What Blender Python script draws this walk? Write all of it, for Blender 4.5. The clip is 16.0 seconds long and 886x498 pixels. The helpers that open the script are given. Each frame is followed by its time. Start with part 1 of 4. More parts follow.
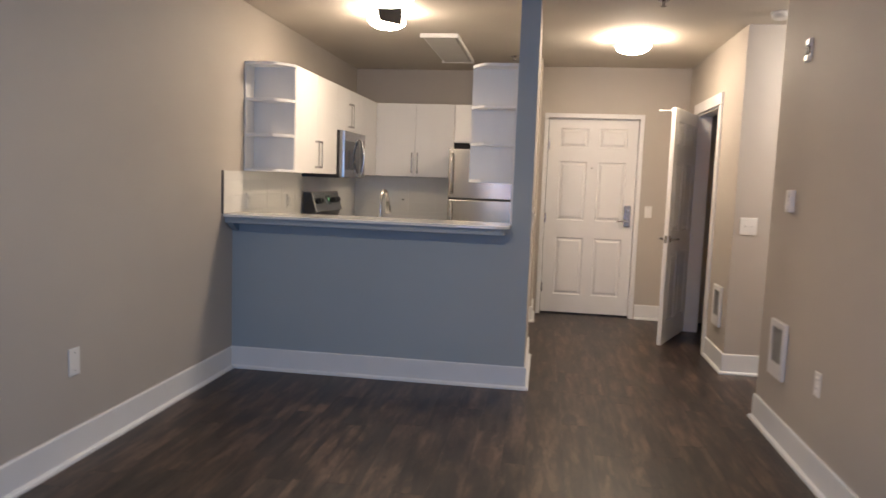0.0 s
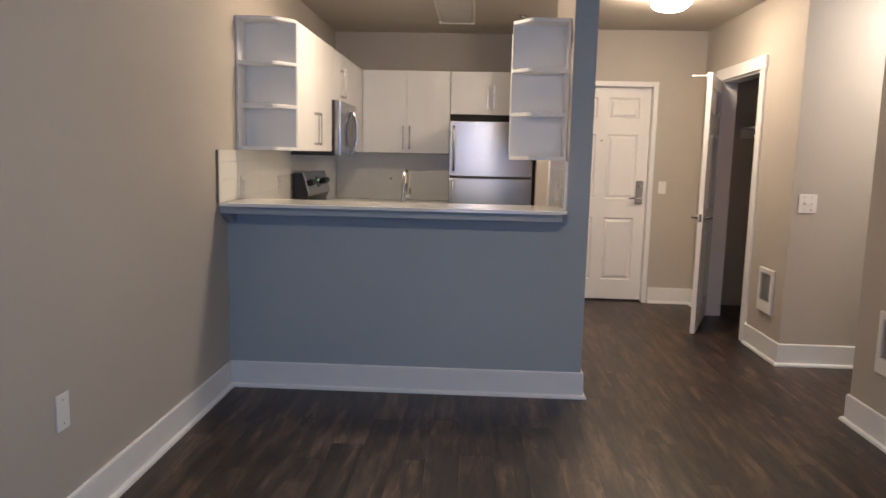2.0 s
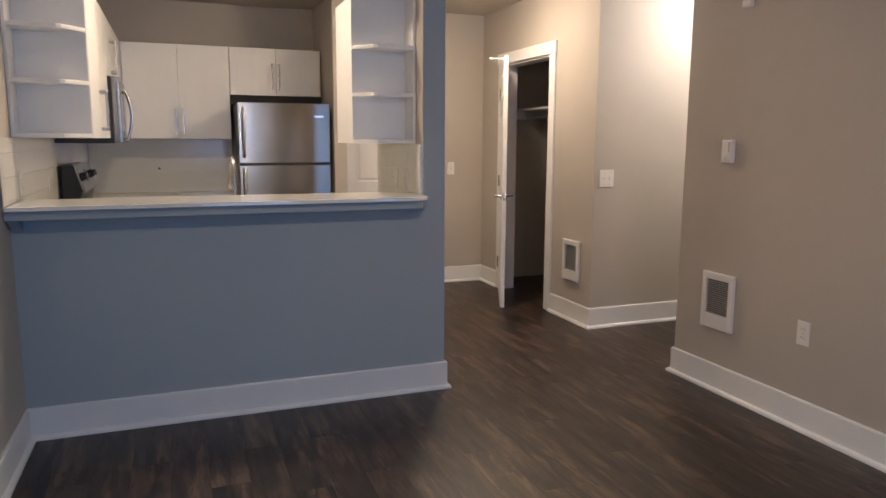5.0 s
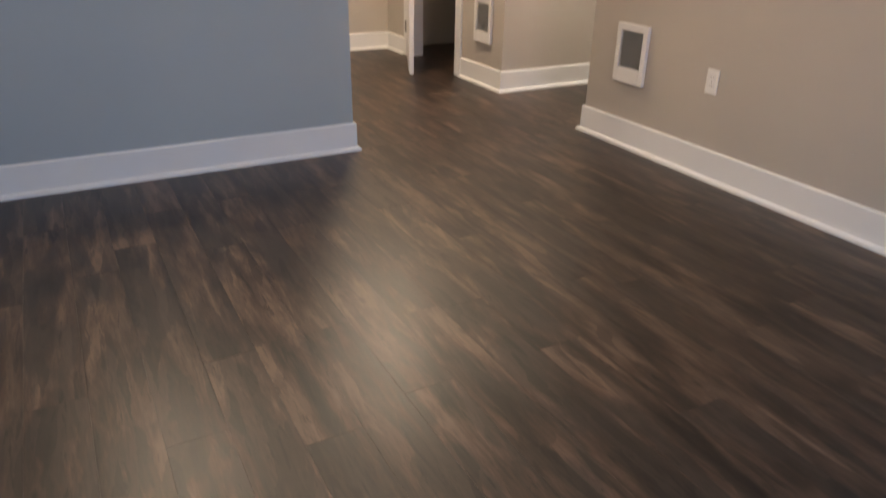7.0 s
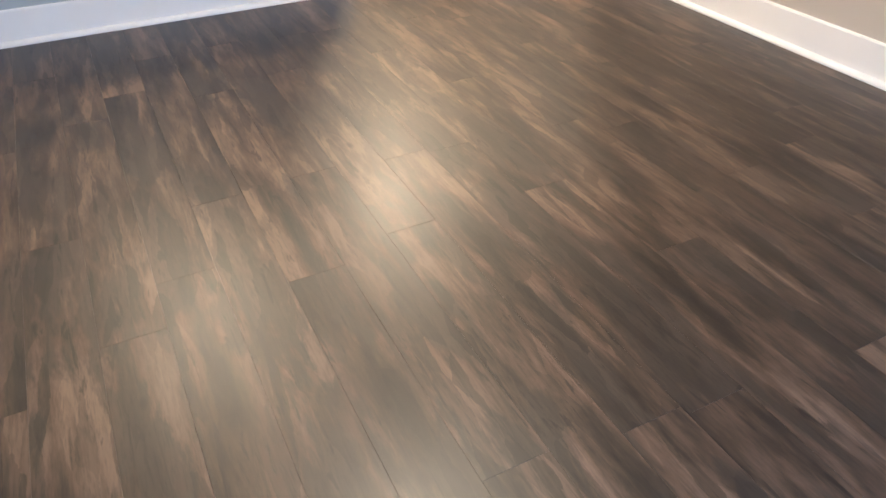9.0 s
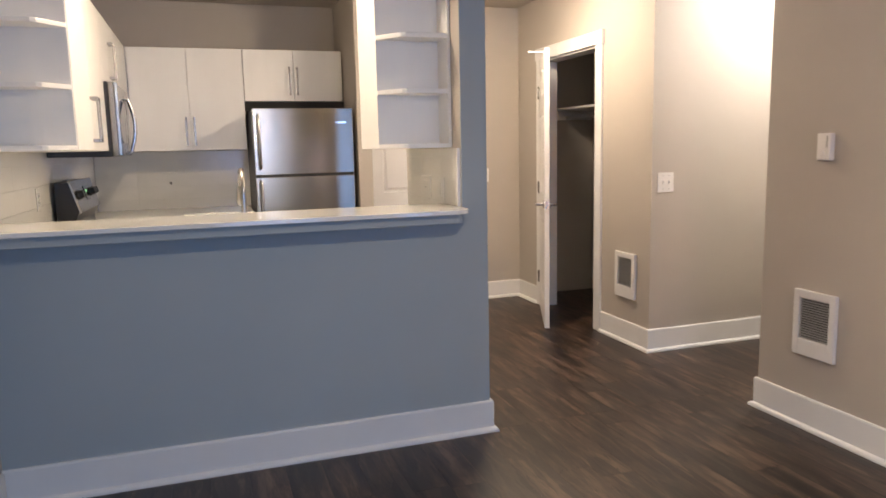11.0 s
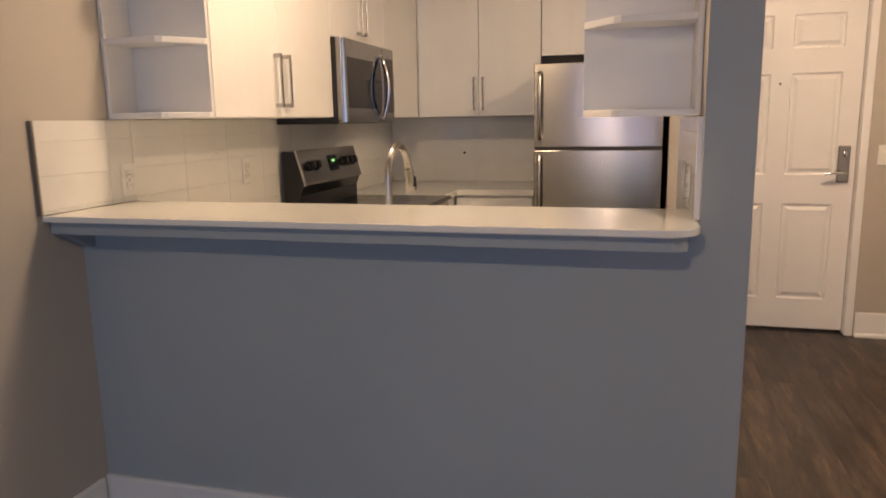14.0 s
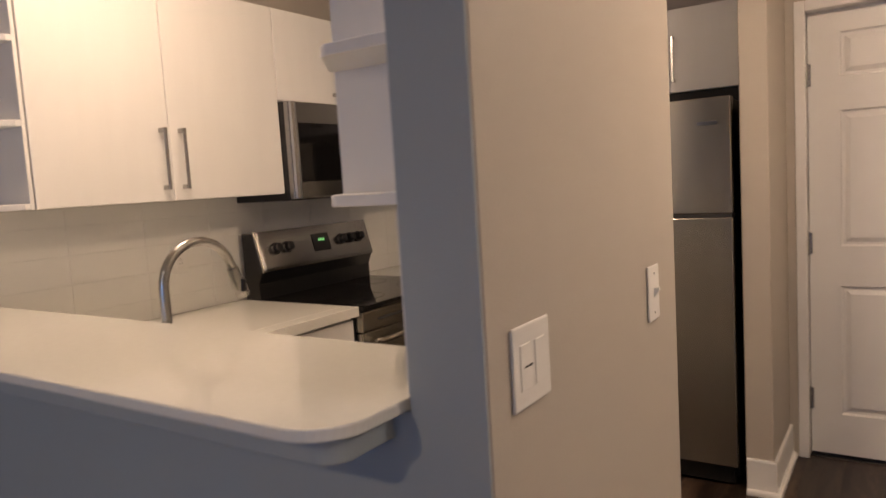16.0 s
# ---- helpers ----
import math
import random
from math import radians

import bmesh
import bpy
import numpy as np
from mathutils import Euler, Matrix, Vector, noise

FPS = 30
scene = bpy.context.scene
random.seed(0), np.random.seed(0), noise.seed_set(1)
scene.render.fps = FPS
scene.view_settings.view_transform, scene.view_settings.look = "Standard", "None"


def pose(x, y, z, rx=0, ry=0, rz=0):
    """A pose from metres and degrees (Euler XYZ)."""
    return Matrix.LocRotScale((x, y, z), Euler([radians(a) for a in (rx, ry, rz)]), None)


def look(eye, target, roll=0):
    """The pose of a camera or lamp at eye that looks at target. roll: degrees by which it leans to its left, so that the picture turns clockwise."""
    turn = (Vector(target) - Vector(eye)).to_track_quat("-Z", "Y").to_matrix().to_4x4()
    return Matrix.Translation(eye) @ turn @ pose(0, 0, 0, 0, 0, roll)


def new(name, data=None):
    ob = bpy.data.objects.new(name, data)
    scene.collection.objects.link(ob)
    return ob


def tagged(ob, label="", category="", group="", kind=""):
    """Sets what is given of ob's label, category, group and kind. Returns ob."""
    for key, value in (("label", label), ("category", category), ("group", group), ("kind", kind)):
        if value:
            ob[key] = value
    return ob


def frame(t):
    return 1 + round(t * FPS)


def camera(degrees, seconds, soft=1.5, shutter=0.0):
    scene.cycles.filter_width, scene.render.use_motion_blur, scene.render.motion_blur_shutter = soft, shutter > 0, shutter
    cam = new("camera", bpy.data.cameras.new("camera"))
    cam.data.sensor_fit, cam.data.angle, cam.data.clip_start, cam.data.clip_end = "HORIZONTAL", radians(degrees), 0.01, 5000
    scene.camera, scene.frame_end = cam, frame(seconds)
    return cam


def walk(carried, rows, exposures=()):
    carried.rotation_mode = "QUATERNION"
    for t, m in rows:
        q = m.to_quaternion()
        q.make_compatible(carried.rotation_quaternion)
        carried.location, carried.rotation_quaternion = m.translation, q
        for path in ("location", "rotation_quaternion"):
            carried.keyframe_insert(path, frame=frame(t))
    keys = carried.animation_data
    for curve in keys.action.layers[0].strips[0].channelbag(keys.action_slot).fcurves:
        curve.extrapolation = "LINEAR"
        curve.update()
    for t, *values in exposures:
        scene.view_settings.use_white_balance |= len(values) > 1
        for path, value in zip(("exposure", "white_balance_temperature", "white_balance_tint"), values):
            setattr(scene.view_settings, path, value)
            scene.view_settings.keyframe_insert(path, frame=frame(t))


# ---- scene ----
cam = camera(64.6, 16.0, 1.5, 0.4)
PATH = [
    (0, (2.124, -4.572, 1.374), (1.843, -2.602, 1.173), 2.1),
    (0.5, (1.92, -4.491, 1.387), (1.579, -2.53, 1.191), -1.4),
    (1, (1.771, -4.349, 1.377), (1.467, -2.387, 1.133), 0.5),
    (1.5, (1.641, -4.108, 1.373), (1.367, -2.145, 1.106), 1.8),
    (2, (1.402, -3.929, 1.379), (1.317, -1.949, 1.109), 1.3),
    (2.5, (1.19, -3.798, 1.384), (1.236, -1.823, 1.075), 0.7),
    (3, (1.06, -3.614, 1.387), (1.219, -1.634, 1.153), -0.7),
    (3.5, (0.939, -3.509, 1.384), (1.286, -1.56, 1.096), 1.3),
    (4, (0.757, -3.507, 1.389), (1.297, -1.601, 1.113), -0.7),
    (4.2, (0.722, -3.533, 1.393), (1.301, -1.639, 1.111), -0.4),
    (6.3, (0.662, -3.51, 1.292), (1.54, -1.78, 0.805), 0.7),
    (6.5, (0.653, -3.495, 1.279), (1.546, -1.808, 0.682), 1.5),
    (7, (0.71, -3.464, 1.189), (1.575, -1.886, 0.317), 1.1),
    (7.5, (0.76, -3.547, 1.176), (1.536, -2.072, 0.07), 0.7),
    (8, (0.801, -3.539, 1.137), (1.496, -2.125, -0.094), 0.0),
    (8.5, (0.802, -3.534, 1.15), (1.506, -2.128, -0.085), -0.3),
    (9, (0.804, -3.538, 1.151), (1.515, -2.118, -0.066), -0.5),
    (9.5, (0.785, -3.474, 1.185), (1.55, -1.948, 0.143), -1.4),
    (10, (0.785, -3.385, 1.238), (1.537, -1.648, 0.590), -2.5),
    (10.2, (0.789, -3.316, 1.286), (1.534, -1.516, 0.832), -1.7),
    (12.3, (1.042, -2.562, 1.377), (1.218, -0.583, 1.15), -1.0),
    (12.5, (1.123, -2.521, 1.382), (1.145, -0.538, 1.123), 0.7),
    (13, (1.295, -2.319, 1.348), (1.198, -0.356, 0.976), 0.8),
    (13.5, (1.516, -2.086, 1.352), (1.209, -0.154, 0.939), -2.7),
    (14, (1.75, -1.895, 1.352), (1.231, 0.002, 0.991), -1.0),
    (14.5, (1.991, -1.655, 1.366), (1.417, 0.249, 1.153), -0.7),
    (15, (2.213, -1.4, 1.374), (1.483, 0.455, 1.206), -4.1),
    (15.3, (2.352, -1.218, 1.377), (1.465, 0.56, 1.147), -2.1),
    (15.5, (2.415, -1.1, 1.385), (1.461, 0.642, 1.147), -1.2),
    (16, (2.496, -0.768, 1.384), (1.394, 0.89, 1.194), -3.5),
]
EXPOSURES = [
    (0.0, 1.25, 6400, 13),
    (4.0, 1.05, 6400, 13),
    (6.5, 1.3, 6600, 14),
    (7.0, 1.76, 6700, 12),
    (7.5, 2.25, 6750, 11),
    (8.0, 2.85, 6650, 9),
    (9.5, 2.9, 6550, 9),
    (10.2, 2.4, 6450, 11),
    (11.2, 1.45, 6420, 13),
    (12.5, 1.12, 6400, 15),
    (13.5, 1.2, 6450, 15),
    (14.5, 1.0, 8700, 24),
    (15.0, 0.91, 8700, 25),
    (15.5, 0.81, 8500, 25),
    (16.0, 0.75, 7150, 21),
]

walk(cam, [(t, look(eye, target, roll)) for t, eye, target, roll in PATH], EXPOSURES)

# ---- world and light ----
world = bpy.data.worlds.new("dusk_sky")
world.use_nodes = True
scene.world = world
sky = world.node_tree.nodes.new("ShaderNodeTexSky")
sky.sky_type = "NISHITA"
sky.sun_disc = False
sky.sun_elevation = radians(4)
sky.sun_rotation = radians(200)
world.node_tree.links.new(sky.outputs[0], world.node_tree.nodes["Background"].inputs[0])
world.node_tree.nodes["Background"].inputs[1].default_value = 0.08

BOWL_GLOW = 42.0
HALL_GLOW = 62.0
LAMP_COLOUR = (1.0, 0.81, 0.61)
DAY_COLOUR = (0.14, 0.44, 1.0)
DAY_POWER = 11.0
LIVING_COLOUR = (1.0, 0.85, 0.66)
LIVING_GLOW = 64.0
FAN_Z = 2.052                      # plane of the fan blades

# heights and lines of the plan
CEIL = 2.54
X_COL0, X_COL1 = 1.917, 2.043      # partition between kitchen and hall
Y_PART = 0.892                     # far end of that partition
X_RIGHT = 3.44                     # living-room wall with heater
Y_RIGHT = -0.222                   # its end
X_CLOSET = 3.497                   # wall with the closet door
Y_HALL = 0.800                     # wall of the side hall
Y_ENTRY = 2.775                    # wall with the entry door
Y_KITCHEN = 3.10                   # back wall of the kitchen
Y_STUB = 2.287                     # front of the wall beside the fridge
Y_REAR = -5.15                     # window wall behind the walker
BAR = 1.085                        # top of the breakfast bar
WORK = 0.914                       # top of the kitchen counter
UP0, UP1 = 1.375, 2.138            # upper cabinets


# ---- materials ----
def mat(name, colour, rough=0.5, metal=0.0, vary=0.06, scale=6.0, stretch=(1, 1, 1), bump=0.0, fine=300.0,
        depth=0.001, rough_vary=0.0, coat=0.0):
    m = bpy.data.materials.new(name)
    m.use_nodes = True
    nt = m.node_tree
    b = nt.nodes["Principled BSDF"]
    link = nt.links.new
    co = nt.nodes.new("ShaderNodeTexCoord")
    mp = nt.nodes.new("ShaderNodeMapping")
    mp.inputs["Scale"].default_value = stretch
    link(co.outputs["Object"], mp.inputs[0])
    n = nt.nodes.new("ShaderNodeTexNoise")
    n.inputs["Scale"].default_value = scale
    n.inputs["Detail"].default_value = 5
    link(mp.outputs[0], n.inputs["Vector"])
    ramp = nt.nodes.new("ShaderNodeValToRGB")
    ramp.color_ramp.elements[0].position = 0.3
    ramp.color_ramp.elements[1].position = 0.7
    ramp.color_ramp.elements[0].color = (*[c * (1 - vary) for c in colour], 1)
    ramp.color_ramp.elements[1].color = (*[min(1, c * (1 + vary)) for c in colour], 1)
    link(n.outputs["Fac"], ramp.inputs[0])
    link(ramp.outputs[0], b.inputs["Base Color"])
    b.inputs["Roughness"].default_value = rough
    b.inputs["Metallic"].default_value = metal
    b.inputs["Coat Weight"].default_value = coat
    if rough_vary:
        r = nt.nodes.new("ShaderNodeMapRange")
        r.inputs["To Min"].default_value = rough - rough_vary
        r.inputs["To Max"].default_value = rough + rough_vary
        link(n.outputs["Fac"], r.inputs["Value"])
        link(r.outputs[0], b.inputs["Roughness"])
    if bump:
        f = nt.nodes.new("ShaderNodeTexNoise")
        f.inputs["Scale"].default_value = fine
        f.inputs["Detail"].default_value = 3
        link(mp.outputs[0], f.inputs["Vector"])
        bp = nt.nodes.new("ShaderNodeBump")
        bp.inputs["Strength"].default_value = bump
        bp.inputs["Distance"].default_value = depth
        link(f.outputs["Fac"], bp.inputs["Height"])
        link(bp.outputs[0], b.inputs["Normal"])
    return m


def glow(name, colour, strength):
    m = bpy.data.materials.new(name)
    m.use_nodes = True
    b = m.node_tree.nodes["Principled BSDF"]
    b.inputs["Base Color"].default_value = (0.8, 0.8, 0.8, 1)
    b.inputs["Emission Color"].default_value = (*colour, 1)
    b.inputs["Emission Strength"].default_value = strength
    return m


def glass(name):
    m = bpy.data.materials.new(name)
    m.use_nodes = True
    b = m.node_tree.nodes["Principled BSDF"]
    b.inputs["Transmission Weight"].default_value = 1
    b.inputs["Roughness"].default_value = 0.02
    b.inputs["IOR"].default_value = 1.45
    return m


def plank_material():
    """Vinyl planks: grey-brown oak print with streaks, weathered patches and knots, each plank a tone of its own."""
    m = bpy.data.materials.new("vinyl_plank")
    m.use_nodes = True
    nt = m.node_tree
    b = nt.nodes["Principled BSDF"]
    link, add = nt.links.new, nt.nodes.new
    co, info = add("ShaderNodeTexCoord"), add("ShaderNodeObjectInfo")
    shift = add("ShaderNodeVectorMath")
    shift.operation = "MULTIPLY_ADD"
    shift.inputs[1].default_value = (37.0, 91.0, 13.0)
    link(info.outputs["Random"], shift.inputs[0])
    link(co.outputs["Object"], shift.inputs[2])

    def noise_at(stretch, scale, detail, distortion=0.0):
        mp, n = add("ShaderNodeMapping"), add("ShaderNodeTexNoise")
        mp.inputs["Scale"].default_value = stretch
        n.inputs["Scale"].default_value = scale
        n.inputs["Detail"].default_value = detail
        n.inputs["Distortion"].default_value = distortion
        n.inputs["Roughness"].default_value = 0.62
        link(shift.outputs[0], mp.inputs[0])
        link(mp.outputs[0], n.inputs["Vector"])
        return n

    def ramp(source, stops):
        r = add("ShaderNodeValToRGB")
        r.color_ramp.elements[0].position, r.color_ramp.elements[0].color = stops[0][0], (*stops[0][1], 1)
        r.color_ramp.elements[1].position, r.color_ramp.elements[1].color = stops[-1][0], (*stops[-1][1], 1)
        for pos, col in stops[1:-1]:
            e = r.color_ramp.elements.new(pos)
            e.color = (*col, 1)
        link(source, r.inputs[0])
        return r

    def mix(kind, fac, a, c):
        x = add("ShaderNodeMix")
        x.data_type, x.blend_type = "RGBA", kind
        if isinstance(fac, float):
            x.inputs[0].default_value = fac
        else:
            link(fac, x.inputs[0])
        for slot, v in ((6, a), (7, c)):
            if isinstance(v, tuple):
                x.inputs[slot].default_value = (*v, 1)
            else:
                link(v, x.inputs[slot])
        return x.outputs[2]

    strips = noise_at((13, 2.0, 1), 1.0, 6.0, 0.25)          # broad strips along the plank
    base = ramp(strips.outputs["Fac"], [(0.36, DARK_WOOD), (0.43, MID_WOOD), (0.50, WARM_WOOD), (0.60, PALE_WOOD)])
    patches = noise_at((8, 1.9, 1), 1.0, 7.0, 0.4)            # weathered grey patches
    grey = ramp(patches.outputs["Fac"], [(0.50, (0, 0, 0)), (0.56, (0.8, 0.8, 0.8))])
    colour = mix("MIX", grey.outputs[0], base.outputs[0], GREY_WOOD)
    grain = noise_at((130, 14.0, 1), 1.0, 5.0, 0.4)            # fine grain lines
    lines = ramp(grain.outputs["Fac"], [(0.32, (0.58, 0.58, 0.58)), (0.50, (1, 1, 1)), (0.72, (1.16, 1.16, 1.16))])
    colour = mix("MULTIPLY", 1.0, colour, lines.outputs[0])
    smears = noise_at((42, 5.5, 1), 1.0, 9.0, 0.6)            # dark splits
    dark = ramp(smears.outputs["Fac"], [(0.36, (0.28, 0.27, 0.27)), (0.405, (1, 1, 1))])
    colour = mix("MULTIPLY", 0.85, colour, dark.outputs[0])
    knots = add("ShaderNodeTexVoronoi")                       # small knots
    mpk = add("ShaderNodeMapping")
    mpk.inputs["Scale"].default_value = (7.0, 3.2, 1)
    link(shift.outputs[0], mpk.inputs[0])
    link(mpk.outputs[0], knots.inputs["Vector"])
    knots.inputs["Scale"].default_value = 1.0
    spot = ramp(knots.outputs["Distance"], [(0.03, (0.25, 0.22, 0.2)), (0.10, (1, 1, 1))])
    colour = mix("MULTIPLY", 0.9, colour, spot.outputs[0])
    warp = add("ShaderNodeVectorMath")                        # ragged strips, each a tone of its own
    warp.operation = "MULTIPLY_ADD"
    wobble = noise_at((16, 7, 1), 1.0, 4.0)
    warp.inputs[1].default_value = (0.035, 0.16, 0)
    link(wobble.outputs["Color"], warp.inputs[0])
    link(shift.outputs[0], warp.inputs[2])
    mps, cells = add("ShaderNodeMapping"), add("ShaderNodeTexVoronoi")
    mps.inputs["Scale"].default_value = (33.0, 4.6, 1)
    cells.voronoi_dimensions = "2D"
    cells.inputs["Scale"].default_value = 1.0
    link(warp.outputs[0], mps.inputs[0])
    link(mps.outputs[0], cells.inputs["Vector"])
    strip = ramp(cells.outputs["Color"], [(0.12, (0.52, 0.51, 0.50)), (0.45, (0.92, 0.92, 0.92)), (0.88, (1.42, 1.41, 1.39))])
    colour = mix("MULTIPLY", 1.0, colour, strip.outputs[0])
    tone = add("ShaderNodeMapRange")                          # each plank lighter or darker
    tone.inputs["To Min"].default_value, tone.inputs["To Max"].default_value = 0.85, 1.18
    link(info.outputs["Random"], tone.inputs["Value"])
    tint = add("ShaderNodeCombineColor")
    for k in range(3):
        link(tone.outputs[0], tint.inputs[k])
    colour = mix("MULTIPLY", 1.0, colour, tint.outputs[0])
    link(colour, b.inputs["Base Color"])
    rough = add("ShaderNodeMapRange")
    rough.inputs["To Min"].default_value, rough.inputs["To Max"].default_value = 0.32, 0.47
    link(grain.outputs["Fac"], rough.inputs["Value"])
    link(rough.outputs[0], b.inputs["Roughness"])
    b.inputs["Specular IOR Level"].default_value = 0.55
    bp = add("ShaderNodeBump")
    bp.inputs["Strength"].default_value, bp.inputs["Distance"].default_value = 0.25, 0.0008
    link(grain.outputs["Fac"], bp.inputs["Height"])
    link(bp.outputs[0], b.inputs["Normal"])
    return m


DARK_WOOD, MID_WOOD = (0.0108, 0.0063, 0.0044), (0.0246, 0.0146, 0.0099)
WARM_WOOD, PALE_WOOD, GREY_WOOD = (0.0472, 0.0277, 0.0182), (0.0900, 0.0565, 0.0386), (0.0268, 0.0192, 0.0150)

M_WALL = mat("greige_paint", (0.46, 0.42, 0.368), 0.62, vary=0.025, scale=1.6, bump=0.25, fine=170, depth=0.0012)
M_ACCENT = mat("grey_accent_paint", (0.365, 0.413, 0.43), 0.6, vary=0.03, scale=1.4, bump=0.25, fine=170, depth=0.0012)
M_CEILING = mat("ceiling_paint", (0.55, 0.50, 0.43), 0.85, vary=0.03, scale=2, bump=0.4, fine=120, depth=0.002)
M_TRIM = mat("white_trim_paint", (0.78, 0.775, 0.76), 0.35, vary=0.02, scale=5, bump=0.08, fine=90)
M_DOOR = mat("white_door_paint", (0.76, 0.75, 0.73), 0.38, vary=0.02, scale=4, bump=0.12, fine=220)
M_CABINET = mat("white_laminate", (0.80, 0.79, 0.765), 0.40, vary=0.012, scale=3, stretch=(6, 6, 0.7), bump=0.04, fine=60, depth=0.0006)
# near-black that puts the shade of open gaps into the colour
M_GAP_SHADE = mat("gap_shade_black", (0.02, 0.019, 0.018), 0.8)
M_QUARTZ = mat("white_quartz", (0.80, 0.795, 0.74), 0.075, vary=0.015, scale=60, rough_vary=0.02)
M_SPLASH = mat("white_glazed_tile", (0.77, 0.76, 0.72), 0.16, vary=0.02, scale=9, bump=0.06, fine=14, depth=0.001)
M_STEEL = mat("brushed_steel", (0.43, 0.402, 0.352), 0.23, 1.0, vary=0.06, scale=30, stretch=(0.3, 0.3, 12))
M_DARKSTEEL = mat("dark_stainless", (0.34, 0.33, 0.315), 0.26, 1.0, vary=0.06, scale=30, stretch=(0.3, 0.3, 12))
def brushed(m, amount=0.85):
    """Horizontal brushing: the gloss spreads up and down."""
    nt = m.node_tree
    b = nt.nodes["Principled BSDF"]
    t = nt.nodes.new("ShaderNodeTangent")
    t.direction_type, t.axis = "RADIAL", "Z"
    b.inputs["Anisotropic"].default_value = amount
    b.inputs["Anisotropic Rotation"].default_value = 0.25
    nt.links.new(t.outputs[0], b.inputs["Tangent"])


brushed(M_STEEL)
brushed(M_DARKSTEEL, 0.6)
M_NICKEL = mat("satin_nickel", (0.44, 0.43, 0.415), 0.25, 1.0, vary=0.04, scale=20)
M_CHROME = mat("chrome", (0.72, 0.71, 0.70), 0.10, 1.0, vary=0.02)
M_BLACK = mat("black_plastic", (0.010, 0.0095, 0.0095), 0.32, vary=0.2, scale=12)
M_GLASSBLACK = mat("black_glass", (0.006, 0.0055, 0.0055), 0.07, vary=0.1)
M_GLASSBLACK.node_tree.nodes["Principled BSDF"].inputs["Specular IOR Level"].default_value = 0.35
M_PLATE = mat("white_plastic", (0.78, 0.77, 0.74), 0.32, vary=0.01)
M_RING = mat("dark_ring_print", (0.03, 0.03, 0.03), 0.2)
M_BACKING = mat("dark_grey_metal", (0.025, 0.025, 0.026), 0.6)
M_SLOT = mat("dark_slot", (0.03, 0.03, 0.03), 0.6)
M_HEATER = mat("white_enamel", (0.74, 0.73, 0.71), 0.35, vary=0.02)
M_GRILLE = mat("grey_grille", (0.36, 0.36, 0.355), 0.45, 0.2, vary=0.05)
M_DIFFUSER = mat("frosted_diffuser", (0.62, 0.60, 0.56), 0.5, vary=0.03, bump=0.2, fine=80)
# greige wall paint scaled darker: the shade inside the closet is in the colour
M_CLOSET_SHADE = mat("shaded_greige_paint", (0.36, 0.33, 0.29), 0.7, vary=0.03, bump=0.2, fine=150)
M_BOWL = glow("lit_opal_glass_kitchen", LAMP_COLOUR, BOWL_GLOW)
M_BOWL_LIVING = glow("lit_opal_glass_living", LIVING_COLOUR, LIVING_GLOW)
M_BOWL_SIDE = glow("lit_opal_glass_side", (1.0, 0.93, 0.85), 53.0)
M_BOWL_HALL = glow("lit_opal_glass_hall", LAMP_COLOUR, HALL_GLOW)
M_GREEN = glow("green_led", (0.06, 1.0, 0.18), 0.3)
M_PANE = glass("window_glass")
M_BLADE = mat("espresso_wood", (0.030, 0.018, 0.013), 0.45, vary=0.25, scale=3, stretch=(6, 60, 6), bump=0.1, fine=60)
M_GROUT = mat("pale_grout", (0.75, 0.74, 0.70), 0.8, vary=0.04, scale=60)
M_EDGE = mat("satin_edge_trim", (0.20, 0.19, 0.18), 0.4, 0.7, vary=0.05)
M_PLANK = plank_material()
M_SUB = mat("subfloor", (0.03, 0.024, 0.02), 0.9)


# ---- mesh helpers ----
def bm_box(bm, a, b, bevel=0.0, seg=1):
    """A box from corner a to corner b, its edges rounded, added to bm."""
    v = [bm.verts.new((x, y, z)) for x in (a[0], b[0]) for y in (a[1], b[1]) for z in (a[2], b[2])]
    quads = ((0, 1, 3, 2), (4, 6, 7, 5), (0, 4, 5, 1), (2, 3, 7, 6), (0, 2, 6, 4), (1, 5, 7, 3))
    f = [bm.faces.new([v[i] for i in q]) for q in quads]
    if bevel > 0:
        edges = list({e for q in f for e in q.edges})
        bmesh.ops.bevel(bm, geom=edges, offset=bevel, segments=seg, affect="EDGES", profile=0.5)
    return bm


def bm_prism(bm, outline, lo, hi, axis="z", bevel=0.0, seg=2):
    """The outline, a list of (u, v), raised from lo to hi along an axis."""
    def at(u, v, w):
        return {"z": (u, v, w), "y": (u, w, v), "x": (w, u, v)}[axis]
    a = [bm.verts.new(at(u, v, lo)) for u, v in outline]
    b = [bm.verts.new(at(u, v, hi)) for u, v in outline]
    n = len(outline)
    faces = [bm.faces.new(a[::-1]), bm.faces.new(b)]
    faces += [bm.faces.new((a[i], a[(i + 1) % n], b[(i + 1) % n], b[i])) for i in range(n)]
    bmesh.ops.recalc_face_normals(bm, faces=faces)
    if bevel > 0:
        edges = list({e for f in faces[:2] for e in f.edges})
        bmesh.ops.bevel(bm, geom=edges, offset=bevel, segments=seg, affect="EDGES", profile=0.5)
    return bm


